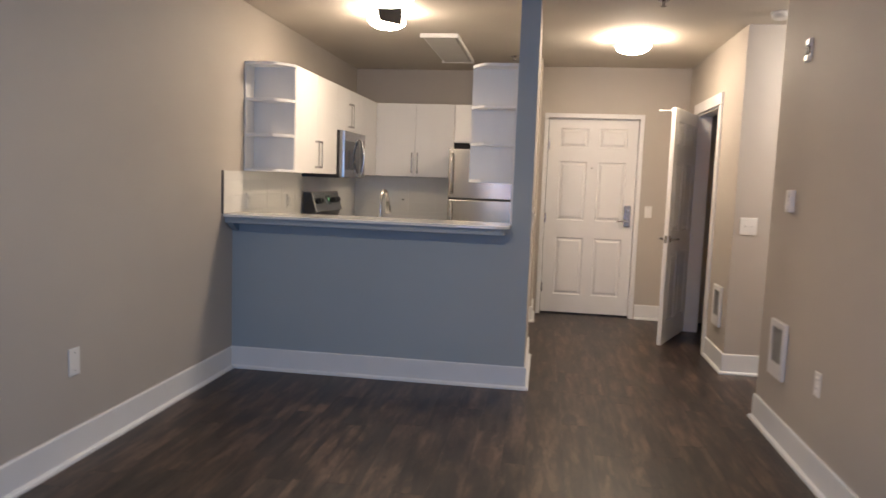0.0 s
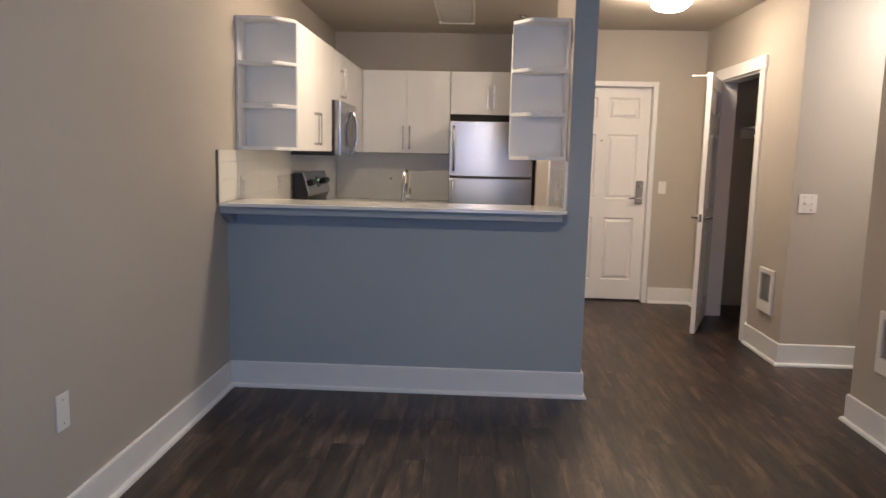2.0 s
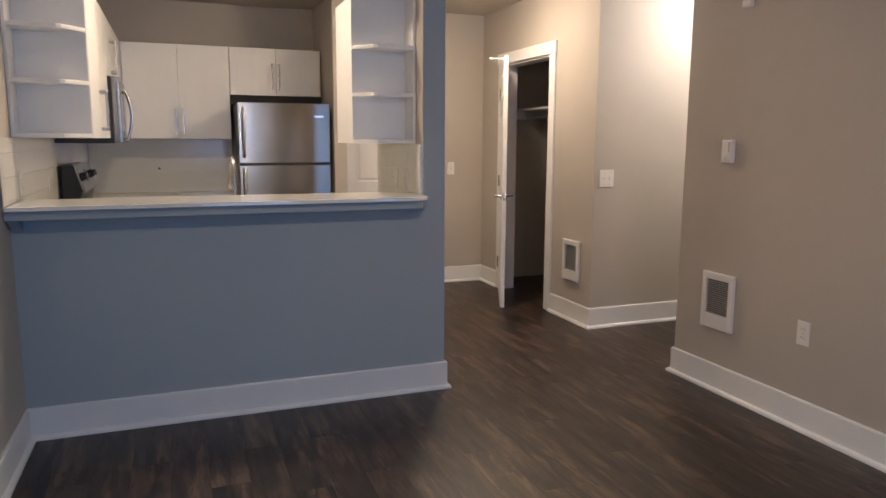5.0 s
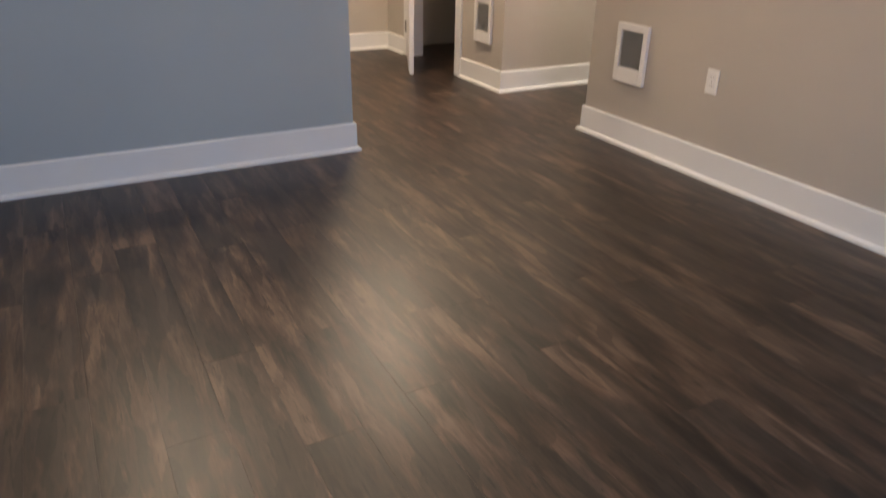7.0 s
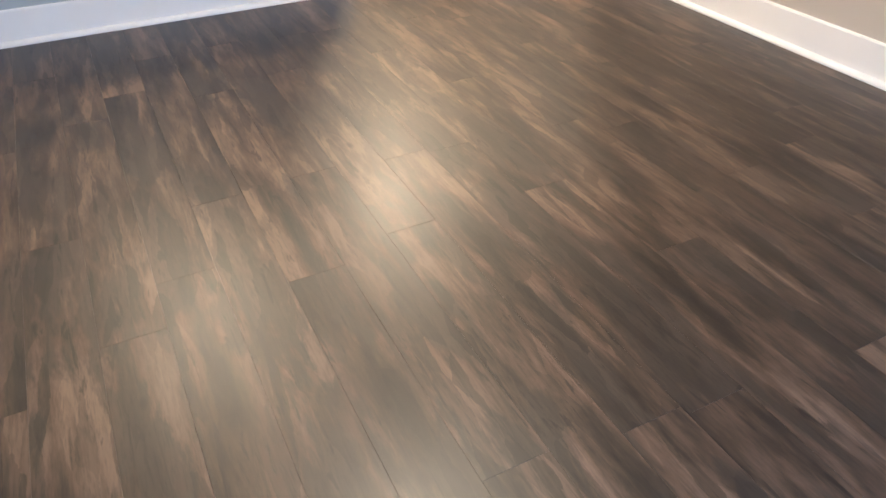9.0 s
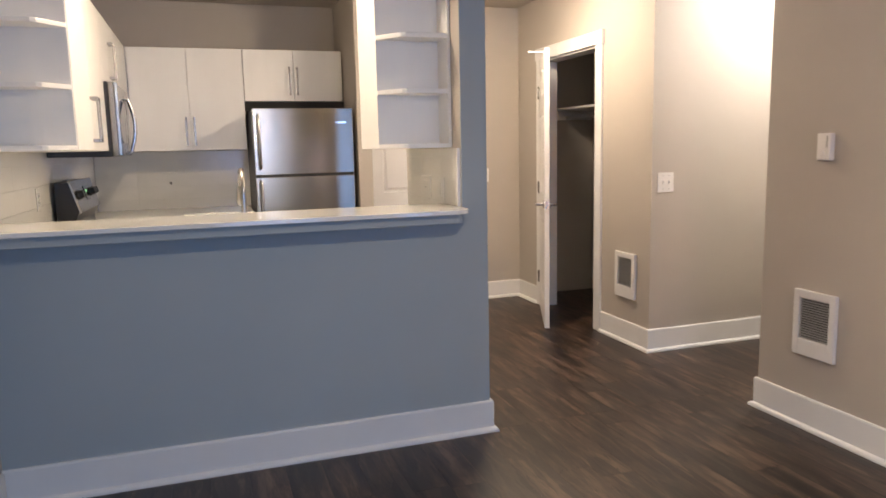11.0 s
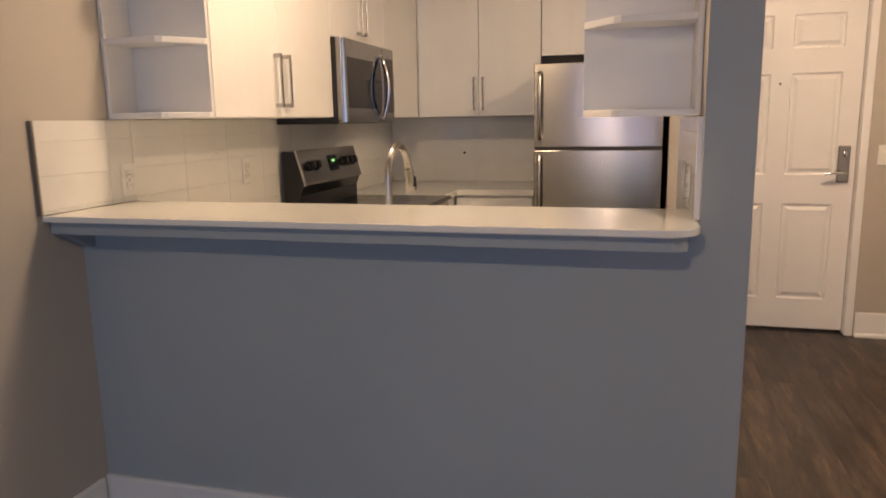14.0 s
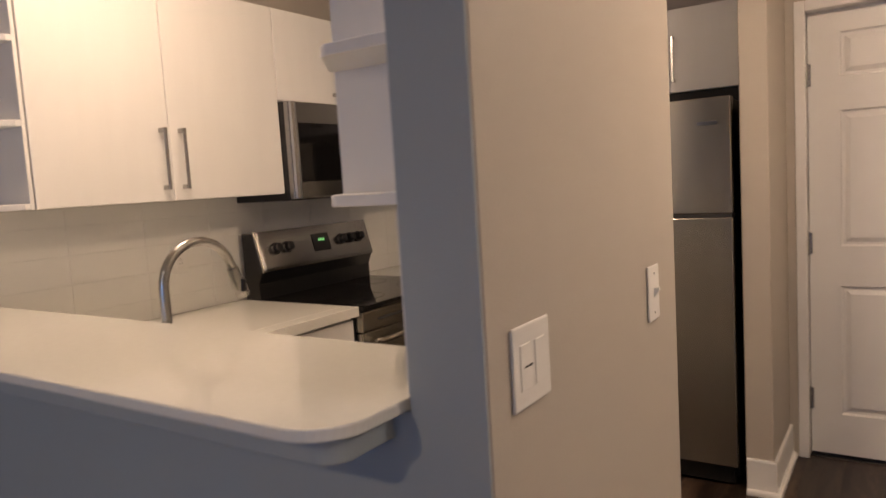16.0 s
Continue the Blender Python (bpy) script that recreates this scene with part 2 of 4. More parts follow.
def bm_tube(bm, points, radii, sides=14, cap=True):
    """A round tube through the points."""
    pts = [Vector(p) for p in points]
    if not isinstance(radii, (list, tuple)):
        radii = [radii] * len(pts)
    rings, side = [], None
    for i, p in enumerate(pts):
        d = (pts[min(i + 1, len(pts) - 1)] - pts[max(i - 1, 0)]).normalized()
        if side is None:
            side = d.orthogonal().normalized()
        side = (side - d * side.dot(d)).normalized()
        up = d.cross(side)
        rings.append([bm.verts.new(p + radii[i] * (math.cos(k) * side + math.sin(k) * up))
                      for k in (2 * math.pi * s / sides for s in range(sides))])
    for r0, r1 in zip(rings, rings[1:]):
        for s in range(sides):
            bm.faces.new((r0[s], r0[(s + 1) % sides], r1[(s + 1) % sides], r1[s]))
    if cap:
        bm.faces.new(rings[0][::-1])
        bm.faces.new(rings[-1])
    return bm


def bm_lathe(bm, profile, centre, sides=40):
    """A profile of (radius, z) turned round the upright through centre."""
    cx, cy = centre
    rings = []
    for r, z in profile:
        if r < 1e-5:
            rings.append([bm.verts.new((cx, cy, z))])
        else:
            rings.append([bm.verts.new((cx + r * math.cos(a), cy + r * math.sin(a), z))
                          for a in (2 * math.pi * s / sides for s in range(sides))])
    for r0, r1 in zip(rings, rings[1:]):
        for s in range(sides):
            t = (s + 1) % sides
            if len(r0) == 1:
                bm.faces.new((r0[0], r1[t], r1[s]))
            elif len(r1) == 1:
                bm.faces.new((r0[s], r0[t], r1[0]))
            else:
                bm.faces.new((r0[s], r0[t], r1[t], r1[s]))
    bmesh.ops.recalc_face_normals(bm, faces=bm.faces[:])
    return bm


def mesh_of(name, bm, material, smooth=False):
    me = bpy.data.meshes.new(name)
    bm.to_mesh(me)
    bm.free()
    me.materials.append(material)
    if smooth:
        for p in me.polygons:
            p.use_smooth = True
        me.set_sharp_from_angle(angle=radians(35))
    return me


def part(name, bm, material, parent, label="", smooth=False):
    """Links bm as one mesh object under a thing or a part."""
    ob = new(name, mesh_of(name, bm, material, smooth))
    ob.parent = parent
    if parent is not None:
        ob.matrix_parent_inverse = parent.matrix_basis.inverted()
    return tagged(ob, label)


def box_part(name, a, b, material, parent, label="", bevel=0.002, seg=1):
    return part(name, bm_box(bmesh.new(), a, b, bevel, seg), material, parent, label)


def thing(name, label, category, at=(0, 0, 0), group=""):
    ob = new(name)
    ob.empty_display_size = 0.05
    ob.location = at
    ob.matrix_basis = Matrix.Translation(at)
    return tagged(ob, label, category, group)


def structure(name, boxes, material, label="", category="wall", bevel=0.0):
    bm = bmesh.new()
    for a, b in boxes:
        bm_box(bm, a, b, bevel)
    return tagged(new(name, mesh_of(name, bm, material)), label, category, kind="structure")


# ---- large structure ----
floor = structure("floor", [((-0.2, Y_REAR - 0.2, -0.12), (5.6, 3.4, -0.006))], M_SUB,
                  "grey-brown wood-look vinyl plank floor", "floor")
structure("ceiling", [((-0.2, Y_REAR - 0.2, CEIL), (5.6, 3.4, CEIL + 0.12))], M_CEILING,
          "matte off-white painted flat ceiling", "ceiling")
structure("wall_left", [((-0.2, Y_REAR - 0.2, -0.1), (0, 3.4, CEIL))], M_WALL, "long greige painted wall", "wall")
structure("wall_kitchen", [((0, Y_KITCHEN, -0.1), (1.99, Y_KITCHEN + 0.15, CEIL))], M_WALL,
          "greige painted kitchen back wall", "wall")
structure("wall_fridge_side", [((1.935, Y_STUB, -0.1), (X_COL1, Y_KITCHEN, CEIL))], M_WALL,
          "short greige wall beside the fridge", "wall", 0.004)
DOOR_L, DOOR_R, DOOR_T = 2.128, 3.028, 2.028
structure("wall_entry", [((X_COL1, Y_ENTRY, -0.1), (DOOR_L - 0.01, Y_ENTRY + 0.16, CEIL)),
                         ((DOOR_R + 0.01, Y_ENTRY, -0.1), (X_CLOSET + 0.9, Y_ENTRY + 0.16, CEIL)),
                         ((DOOR_L - 0.01, Y_ENTRY, DOOR_T + 0.01), (DOOR_R + 0.01, Y_ENTRY + 0.16, CEIL))], M_WALL,
          "greige painted wall round the entry door", "wall")
CL0, CL1, CLT = 1.465, 2.305, 2.045
structure("wall_closet", [((X_CLOSET, Y_HALL, -0.1), (X_CLOSET + 0.12, CL0, CEIL)),
                          ((X_CLOSET, CL1, -0.1), (X_CLOSET + 0.12, Y_ENTRY, CEIL)),
                          ((X_CLOSET, CL0, CLT), (X_CLOSET + 0.12, CL1, CEIL))], M_WALL,
          "greige painted wall with the closet doorway", "wall")
structure("wall_hall", [((X_CLOSET + 0.12, Y_HALL, -0.1), (5.4, Y_HALL + 0.12, CEIL))], M_WALL,
          "greige painted wall of the side hall", "wall")
structure("wall_hall_end", [((5.0, Y_RIGHT - 0.3, -0.1), (5.12, Y_HALL, CEIL))], M_WALL, "plain greige hall end wall", "wall")
structure("wall_right", [((X_RIGHT, Y_REAR, -0.1), (X_RIGHT + 0.12, Y_RIGHT, CEIL)),
                         ((X_RIGHT + 0.12, Y_RIGHT - 0.12, -0.1), (5.0, Y_RIGHT, CEIL))], M_WALL,
          "greige painted living-room wall with a heater", "wall")
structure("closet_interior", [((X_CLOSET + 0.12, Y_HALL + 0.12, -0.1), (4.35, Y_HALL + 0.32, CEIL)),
                              ((4.25, Y_HALL + 0.32, -0.1), (4.37, Y_ENTRY, CEIL))], M_CLOSET_SHADE,
          "greige walls inside the closet, shade put into their colour", "wall")
structure("partition_wall", [((X_COL0, 0, -0.1), (X_COL1, Y_PART, CEIL))], M_WALL,
          "narrow greige partition wall beside the kitchen", "wall", 0.003)
half = structure("half_wall", [((0, 0.0005, -0.1), (X_COL0 - 0.0005, 0.115, 1.0655))], M_ACCENT,
                 "grey accent-painted half wall under the breakfast bar", "half wall")
part("accent_face", bm_prism(bmesh.new(), [(0, -0.1), (X_COL1 - 0.002, -0.1), (X_COL1 - 0.002, CEIL), (X_COL0 + 0.0005, CEIL), (X_COL0 + 0.0005, 1.0655), (0, 1.0655)],
                             -0.004, 0.0, "y"), M_ACCENT, half)

# rear wall with two windows
W1, W2, WZ0, WZ1 = (0.90, 2.10), (2.90, 3.38), 0.30, 2.20
structure("wall_rear", [((0, Y_REAR - 0.15, -0.1), (W1[0], Y_REAR, CEIL)), ((W1[1], Y_REAR - 0.15, -0.1), (W2[0], Y_REAR, CEIL)),
                        ((W2[1], Y_REAR - 0.15, -0.1), (X_RIGHT + 0.12, Y_REAR, CEIL)),
                        *[((w[0], Y_REAR - 0.15, -0.1), (w[1], Y_REAR, WZ0)) for w in (W1, W2)],
                        *[((w[0], Y_REAR - 0.15, WZ1), (w[1], Y_REAR, CEIL)) for w in (W1, W2)]], M_WALL,
          "greige painted window wall", "wall")
for number, w in enumerate((W1, W2), 1):
    win = tagged(thing("window_%d" % number, "white framed window with dusk light outside", "window", (w[0], Y_REAR, WZ0)),
                 kind="structure")
    y0, y1 = Y_REAR - 0.10, Y_REAR - 0.05
    for a, b in (((w[0], y0, WZ0), (w[0] + 0.05, y1, WZ1)), ((w[1] - 0.05, y0, WZ0), (w[1], y1, WZ1)),
                 ((w[0] + 0.05, y0, WZ0), (w[1] - 0.05, y1, WZ0 + 0.05)), ((w[0] + 0.05, y0, WZ1 - 0.05), (w[1] - 0.05, y1, WZ1))):
        box_part("window_frame", a, b, M_TRIM, win)
    pane = box_part("pane", (w[0] + 0.05, y0 + 0.02, WZ0 + 0.05), (w[1] - 0.05, y0 + 0.026, WZ1 - 0.05), M_PANE, win, bevel=0)
    pane.visible_shadow = False
    lamp = bpy.data.lights.new("window_daylight", "AREA")
    lamp.shape, lamp.size, lamp.size_y = "RECTANGLE", w[1] - w[0] - 0.12, WZ1 - WZ0 - 0.12
    lamp.energy, lamp.color = DAY_POWER * lamp.size, DAY_COLOUR
    ob = new("window_daylight", lamp)
    ob.matrix_basis = pose((w[0] + w[1]) / 2, Y_REAR - 0.03, (WZ0 + WZ1) / 2, 90, 0, 0)


# baseboards: board with a shoe moulding, run by run
def baseboard(x0, y0, x1, y1, nx, ny, ext0=0.0, ext1=0.0):
    """Along a wall from (x0, y0) to (x1, y1); (nx, ny) points into the room; ext lengthens an end round an outer corner."""
    d = Vector((x1 - x0, y1 - y0)).normalized()
    n = Vector((nx, ny))
    p0, p1 = Vector((x0, y0)) - d * ext0, Vector((x1, y1)) + d * ext1
    outline = [(0, 0.0), (0.032, 0.0), (0.032, 0.008), (0.028, 0.016), (0.021, 0.0205), (0.0135, 0.022), (0.0135, 0.144), (0.010, 0.151), (0, 0.151)]
    bm = bmesh.new()
    rings = []
    for p, e in ((p0, -1 if ext0 else 0), (p1, 1 if ext1 else 0)):
        rings.append([bm.verts.new((*(p + n * u + d * e * (u - 0.032 if e else 0)), z)) for u, z in outline])
    k = len(outline)
    for i in range(k):
        bm.faces.new((rings[0][i], rings[0][(i + 1) % k], rings[1][(i + 1) % k], rings[1][i]))
    bm.faces.new(rings[0])
    bm.faces.new(rings[1][::-1])
    bmesh.ops.recalc_face_normals(bm, faces=bm.faces[:])
    return tagged(new("baseboard", mesh_of("baseboard", bm, M_TRIM)), "tall white painted baseboard with shoe moulding", "baseboard",
                  "baseboards", kind="structure")


E_ = 0.032
baseboard(0, Y_REAR, 0, -0.004 - 0.032, 1, 0)
baseboard(0, -0.004, X_COL1, -0.004, 0, -1, 0, E_)
baseboard(X_COL1, -0.004, X_COL1, Y_PART, 1, 0, E_, E_)
baseboard(X_COL0, Y_PART, X_COL1, Y_PART, 0, 1, 0, E_)
baseboard(1.94, Y_STUB, X_COL1, Y_STUB, 0, -1, 0, E_)
baseboard(X_COL1, Y_STUB, X_COL1, Y_ENTRY, 1, 0, E_, 0)
baseboard(DOOR_R + 0.06, Y_ENTRY, X_CLOSET, Y_ENTRY, 0, -1)
baseboard(X_CLOSET, CL1 + 0.09, X_CLOSET, Y_ENTRY - 0.033, -1, 0)
baseboard(X_CLOSET, Y_HALL, X_CLOSET, CL0 - 0.09, -1, 0, E_, 0)
baseboard(X_CLOSET, Y_HALL, 5.0, Y_HALL, 0, -1, E_, 0)
baseboard(X_RIGHT, Y_REAR, X_RIGHT, Y_RIGHT, -1, 0, 0, E_)
baseboard(X_RIGHT, Y_RIGHT, 5.0, Y_RIGHT, 0, 1, E_, 0)


# ---- doors ----
def six_panel_leaf(owner, w, h, th, rows, cols):
    """A moulded six-panel leaf, its hinge edge at x = 0, its front at y = 0 and back at y = th, with a raised panel in each recess."""
    xs = sorted({0, w, *[c for p in cols for c in p]})
    zs = sorted({0, h, *[r for p in rows for r in p]})
    bm = bmesh.new()
    grid = {(i, j, k): bm.verts.new((x, y, z)) for i, x in enumerate(xs) for j, z in enumerate(zs) for k, y in enumerate((0, th))}
    wells = []
    for i in range(len(xs) - 1):
        for j in range(len(zs) - 1):
            f0 = bm.faces.new([grid[q] for q in ((i, j, 0), (i + 1, j, 0), (i + 1, j + 1, 0), (i, j + 1, 0))])
            f1 = bm.faces.new([grid[q] for q in ((i, j, 1), (i, j + 1, 1), (i + 1, j + 1, 1), (i + 1, j, 1))])
            if any(c[0] <= xs[i] < c[1] for c in cols) and any(r[0] <= zs[j] < r[1] for r in rows):
                wells += [f0, f1]
    for i in range(len(xs) - 1):
        for j in (0, len(zs) - 1):
            bm.faces.new([grid[q] for q in ((i, j, 0), (i, j, 1), (i + 1, j, 1), (i + 1, j, 0))])
    for j in range(len(zs) - 1):
        for i in (0, len(xs) - 1):
            bm.faces.new([grid[q] for q in ((i, j, 0), (i, j + 1, 0), (i, j + 1, 1), (i, j, 1))])
    bmesh.ops.recalc_face_normals(bm, faces=bm.faces[:])
    bmesh.ops.inset_individual(bm, faces=wells, thickness=0.010, depth=-0.012)
    leaf = part("door_leaf", bm, M_DOOR, owner)
    for c in cols:
        for r in rows:
            for y, s in ((0, 1), (th, -1)):
                b = bmesh.new()
                e, q = 0.018, 0.020
                lo = [(c[0] + e, r[0] + e), (c[1] - e, r[0] + e), (c[1] - e, r[1] - e), (c[0] + e, r[1] - e)]
                hi = [(c[0] + e + q, r[0] + e + q), (c[1] - e - q, r[0] + e + q), (c[1] - e - q, r[1] - e - q), (c[0] + e + q, r[1] - e - q)]
                v0 = [b.verts.new((x, y + s * 0.0118, z)) for x, z in lo]
                v1 = [b.verts.new((x, y + s * 0.0015, z)) for x, z in hi]
                b.faces.new(v1)
                for k in range(4):
                    b.faces.new((v0[k], v0[(k + 1) % 4], v1[(k + 1) % 4], v1[k]))
                b.faces.new(v0[::-1])
                bmesh.ops.recalc_face_normals(b, faces=b.faces[:])
                part("panel", b, M_DOOR, leaf)
    return leaf


ROWS6 = ((0.19, 0.79), (0.97, 1.575), (1.72, 1.915))


def hinge(parent, z, at):
    b = bm_tube(bmesh.new(), [(*at, z - 0.055), (*at, z - 0.05), (*at, z + 0.05), (*at, z + 0.055)], [0.005, 0.0085, 0.0085, 0.005], 10)
    bm_box(b, (at[0] - 0.001, at[1] + 0.003, z - 0.045), (at[0] + 0.020, at[1] + 0.007, z + 0.045))
    part("hinge", b, M_NICKEL, parent, "satin nickel hinge", True)


def lever(parent, x, y, z, side, reach):
    """A lever on a round rose; side: -1 towards -y; reach: which way the lever points along x."""
    b = bm_tube(bmesh.new(), [(x, y, z), (x, y + side * 0.008, z), (x, y + side * 0.010, z)], [0.030, 0.030, 0.026], 24)
    part("rose", b, M_NICKEL, parent, "round satin nickel rose", True)
    b = bm_tube(bmesh.new(), [(x, y + side * 0.008, z), (x, y + side * 0.045, z), (x + reach * 0.012, y + side * 0.053, z),
                              (x + reach * 0.06, y + side * 0.055, z), (x + reach * 0.115, y + side * 0.052, z - 0.004)],
                [0.010, 0.010, 0.010, 0.009, 0.007], 12)
    part("door_handle", b, M_NICKEL, parent, "satin nickel lever handle", True)


# entry door in a steel frame
door = thing("door_1", "closed white six-panel entry door with a steel keycard lock", "door", (0, 0, 0))
door["kind"] = "structure"
door.matrix_basis = Matrix.Translation((DOOR_L, 2.825, 0.018))
leaf = six_panel_leaf(door, DOOR_R - DOOR_L, 2.014, 0.042, ROWS6, ((0.125, 0.405), (0.515, 0.795)))
leaf.matrix_parent_inverse = Matrix()
for z in (0.26, 0.985, 1.74):
    b = bm_tube(bmesh.new(), [(-0.006, -0.012, z - 0.056), (-0.006, -0.012, z - 0.05), (-0.006, -0.012, z + 0.05), (-0.006, -0.012, z + 0.056)],
                [0.005, 0.009, 0.009, 0.005], 10)
    bm_box(b, (-0.010, -0.012, z - 0.048), (0.012, -0.0015, z + 0.048))
    h_ = part("hinge", b, M_NICKEL, door, "satin nickel hinge", True)
    h_.matrix_parent_inverse = Matrix()
for child in leaf.children:
    child.matrix_parent_inverse = Matrix()


def on_door(ob):
    ob.matrix_parent_inverse = Matrix()
    return ob


esc = on_door(box_part("lock_plate", (0.800, -0.020, 0.925), (0.868, 0.0, 1.145), M_NICKEL, door, "tall brushed steel lock plate", 0.006, 2))
b = bm_tube(bmesh.new(), [(0.838, -0.018, 0.985), (0.838, -0.055, 0.985), (0.826, -0.064, 0.985), (0.775, -0.066, 0.985), (0.725, -0.062, 0.980)],
            [0.011, 0.011, 0.011, 0.010, 0.008], 12)
on_door(part("door_handle", b, M_CHROME, door, "polished steel lever handle", True))
b = bm_tube(bmesh.new(), [(0.838, -0.018, 1.095), (0.838, -0.030, 1.095), (0.838, -0.032, 1.095)], [0.014, 0.013, 0.009], 16)
bm_box(b, (0.835, -0.042, 1.080), (0.841, -0.030, 1.110), 0.001)
on_door(part("thumb_turn", b, M_CHROME, door, "small steel thumb turn", True))
b = bm_tube(bmesh.new(), [(0.457, 0.001, 1.515), (0.457, -0.004, 1.515), (0.457, -0.005, 1.515)], [0.008, 0.008, 0.005], 14)
on_door(part("peephole", b, M_NICKEL, door, "small metal peephole", True))
on_door(box_part("door_sweep", (0.0, 0.004, -0.014), (DOOR_R - DOOR_L, 0.030, 0.0), M_BLACK, door, "black rubber door sweep", 0.001))
frame_1 = tagged(thing("trim", "white painted steel door frame", "door frame", (DOOR_L, Y_ENTRY, 0)), kind="structure")
for a, b in (((DOOR_L - 0.048, Y_ENTRY - 0.012, 0), (DOOR_L - 0.004, Y_ENTRY + 0.10, DOOR_T + 0.05)),
             ((DOOR_R + 0.004, Y_ENTRY - 0.012, 0), (DOOR_R + 0.048, Y_ENTRY + 0.10, DOOR_T + 0.05)),
             ((DOOR_L - 0.004, Y_ENTRY - 0.012, DOOR_T + 0.004), (DOOR_R + 0.004, Y_ENTRY + 0.10, DOOR_T + 0.05))):
    box_part("jamb", a, b, M_TRIM, frame_1, "", 0.004, 2)
box_part("threshold", (DOOR_L - 0.004, Y_ENTRY + 0.03, -0.004), (DOOR_R + 0.004, Y_ENTRY + 0.14, 0.004), M_BLACK, frame_1, "dark threshold strip", 0.002)
# unseen black slab, added so that the gaps round the leaf stay dark
structure("entry_gap_blocker", [((2.0, Y_ENTRY + 0.12, -0.1), (3.2, Y_ENTRY + 0.2, 2.2))], M_GAP_SHADE, "added black slab behind the entry door that keeps its gaps dark", "wall")

# closet door, ajar, in white casing
frame_2 = tagged(thing("trim", "white painted craftsman closet casing", "door casing", (X_CLOSET, CL0, 0)), kind="structure")
xa, xb = X_CLOSET - 0.018, X_CLOSET - 0.0005
box_part("casing", (xa, CL0 - 0.088, 0), (xb, CL0, CLT), M_TRIM, frame_2, "", 0.002)
box_part("casing", (xa, CL1, 0), (xb, CL1 + 0.088, CLT), M_TRIM, frame_2, "", 0.002)
box_part("casing_head", (xa - 0.006, CL0 - 0.100, CLT), (xb, CL1 + 0.100, CLT + 0.095), M_TRIM, frame_2, "", 0.002)
for a, b in (((X_CLOSET - 0.002, CL0, 0), (X_CLOSET + 0.122, CL0 + 0.016, CLT - 0.016)), ((X_CLOSET - 0.002, CL1 - 0.016, 0), (X_CLOSET + 0.122, CL1, CLT - 0.016)),
             ((X_CLOSET - 0.002, CL0, CLT - 0.016), (X_CLOSET + 0.122, CL1, CLT))):
    box_part("jamb", a, b, M_TRIM, frame_2, "", 0.001)
CW = 0.80
closet = thing("door_2", "white six-panel closet door standing ajar", "door")
closet["kind"] = "structure"
# hinge edge at x = 0, leaf runs along +x, its closet side at y = 0 and its hall side at y = th
ang = math.degrees(math.atan2(1.575 - (CL1 - 0.012), 3.158 - (X_CLOSET - 0.020)))
closet.matrix_basis = Matrix.Translation((X_CLOSET - 0.020, CL1 - 0.012, 0.012)) @ pose(0, 0, 0, 0, 0, ang) @ Matrix.Translation((0, -0.018, 0))
leaf2 = six_panel_leaf(closet, CW, 2.02, 0.035, ROWS6, ((0.11, 0.355), (0.445, 0.69)))
lever(leaf2, CW - 0.06, 0.0, 0.915, -1, -1)
lever(leaf2, CW - 0.06, 0.035, 0.915, 1, -1)
box_part("latch_plate", (CW - 0.0005, 0.006, 0.885), (CW + 0.0015, 0.029, 0.945), M_NICKEL, leaf2, "satin nickel latch plate", 0.0005)
for z in (0.25, 1.0, 1.77):
    b = bm_tube(bmesh.new(), [(-0.004, -0.006, z - 0.05), (-0.004, -0.006, z + 0.05)], 0.008, 10)
    bm_box(b, (-0.004, -0.004, z - 0.045), (0.022, -0.0005, z + 0.045))
    part("hinge", b, M_NICKEL, leaf2, "satin nickel hinge", True)
b = bm_tube(bmesh.new(), [(CW - 0.02, -0.001, 1.995), (CW - 0.02, -0.012, 1.995), (CW - 0.02, -0.012, 1.995), (CW - 0.02, -0.095, 1.997), (CW - 0.02, -0.096, 1.997), (CW - 0.02, -0.112, 1.997)],
            [0.010, 0.010, 0.005, 0.005, 0.009, 0.007], 10)
part("door_stop", b, M_PLATE, leaf2, "white rigid door stop with rubber tip", True)
for o in closet.children_recursive:
    o.matrix_parent_inverse = Matrix()

# closet fittings
shelf = thing("closet_shelf", "white closet shelf with a hanging rod below", "shelf", (3.9, 1.8, 1.70))
box_part("board", (3.85, Y_HALL + 0.325, 1.660), (4.249, Y_ENTRY - 0.001, 1.680), M_TRIM, shelf)
part("rod", bm_tube(bmesh.new(), [(3.97, Y_HALL + 0.325, 1.605), (3.97, Y_ENTRY - 0.001, 1.605)], 0.016, 14), M_TRIM, shelf, "white hanging rod", True)
box_part("cleat", (4.235, Y_HALL + 0.325, 1.60), (4.249, Y_ENTRY - 0.001, 1.659), M_TRIM, shelf)
box_part("cleat", (3.85, Y_ENTRY - 0.016, 1.58), (4.23, Y_ENTRY - 0.001, 1.659), M_TRIM, shelf)


# ---- breakfast bar ----
def rounded(x0, y0, x1, y1, r, corners):
    """An outline with corners (0 = x0 y0, 1 = x1 y0, 2 = x1 y1, 3 = x0 y1) rounded by r."""
    pts = []
    for k, (x, y, a) in enumerate(((x0, y0, 180), (x1, y0, 270), (x1, y1, 0), (x0, y1, 90))):
        if k in corners:
            cx, cy = x + (r if k in (0, 3) else -r), y + (r if k in (0, 1) else -r)
            pts += [(cx + r * math.cos(radians(a + s * 9)), cy + r * math.sin(radians(a + s * 9))) for s in range(11)]
        else:
            pts.append((x, y))
    return pts


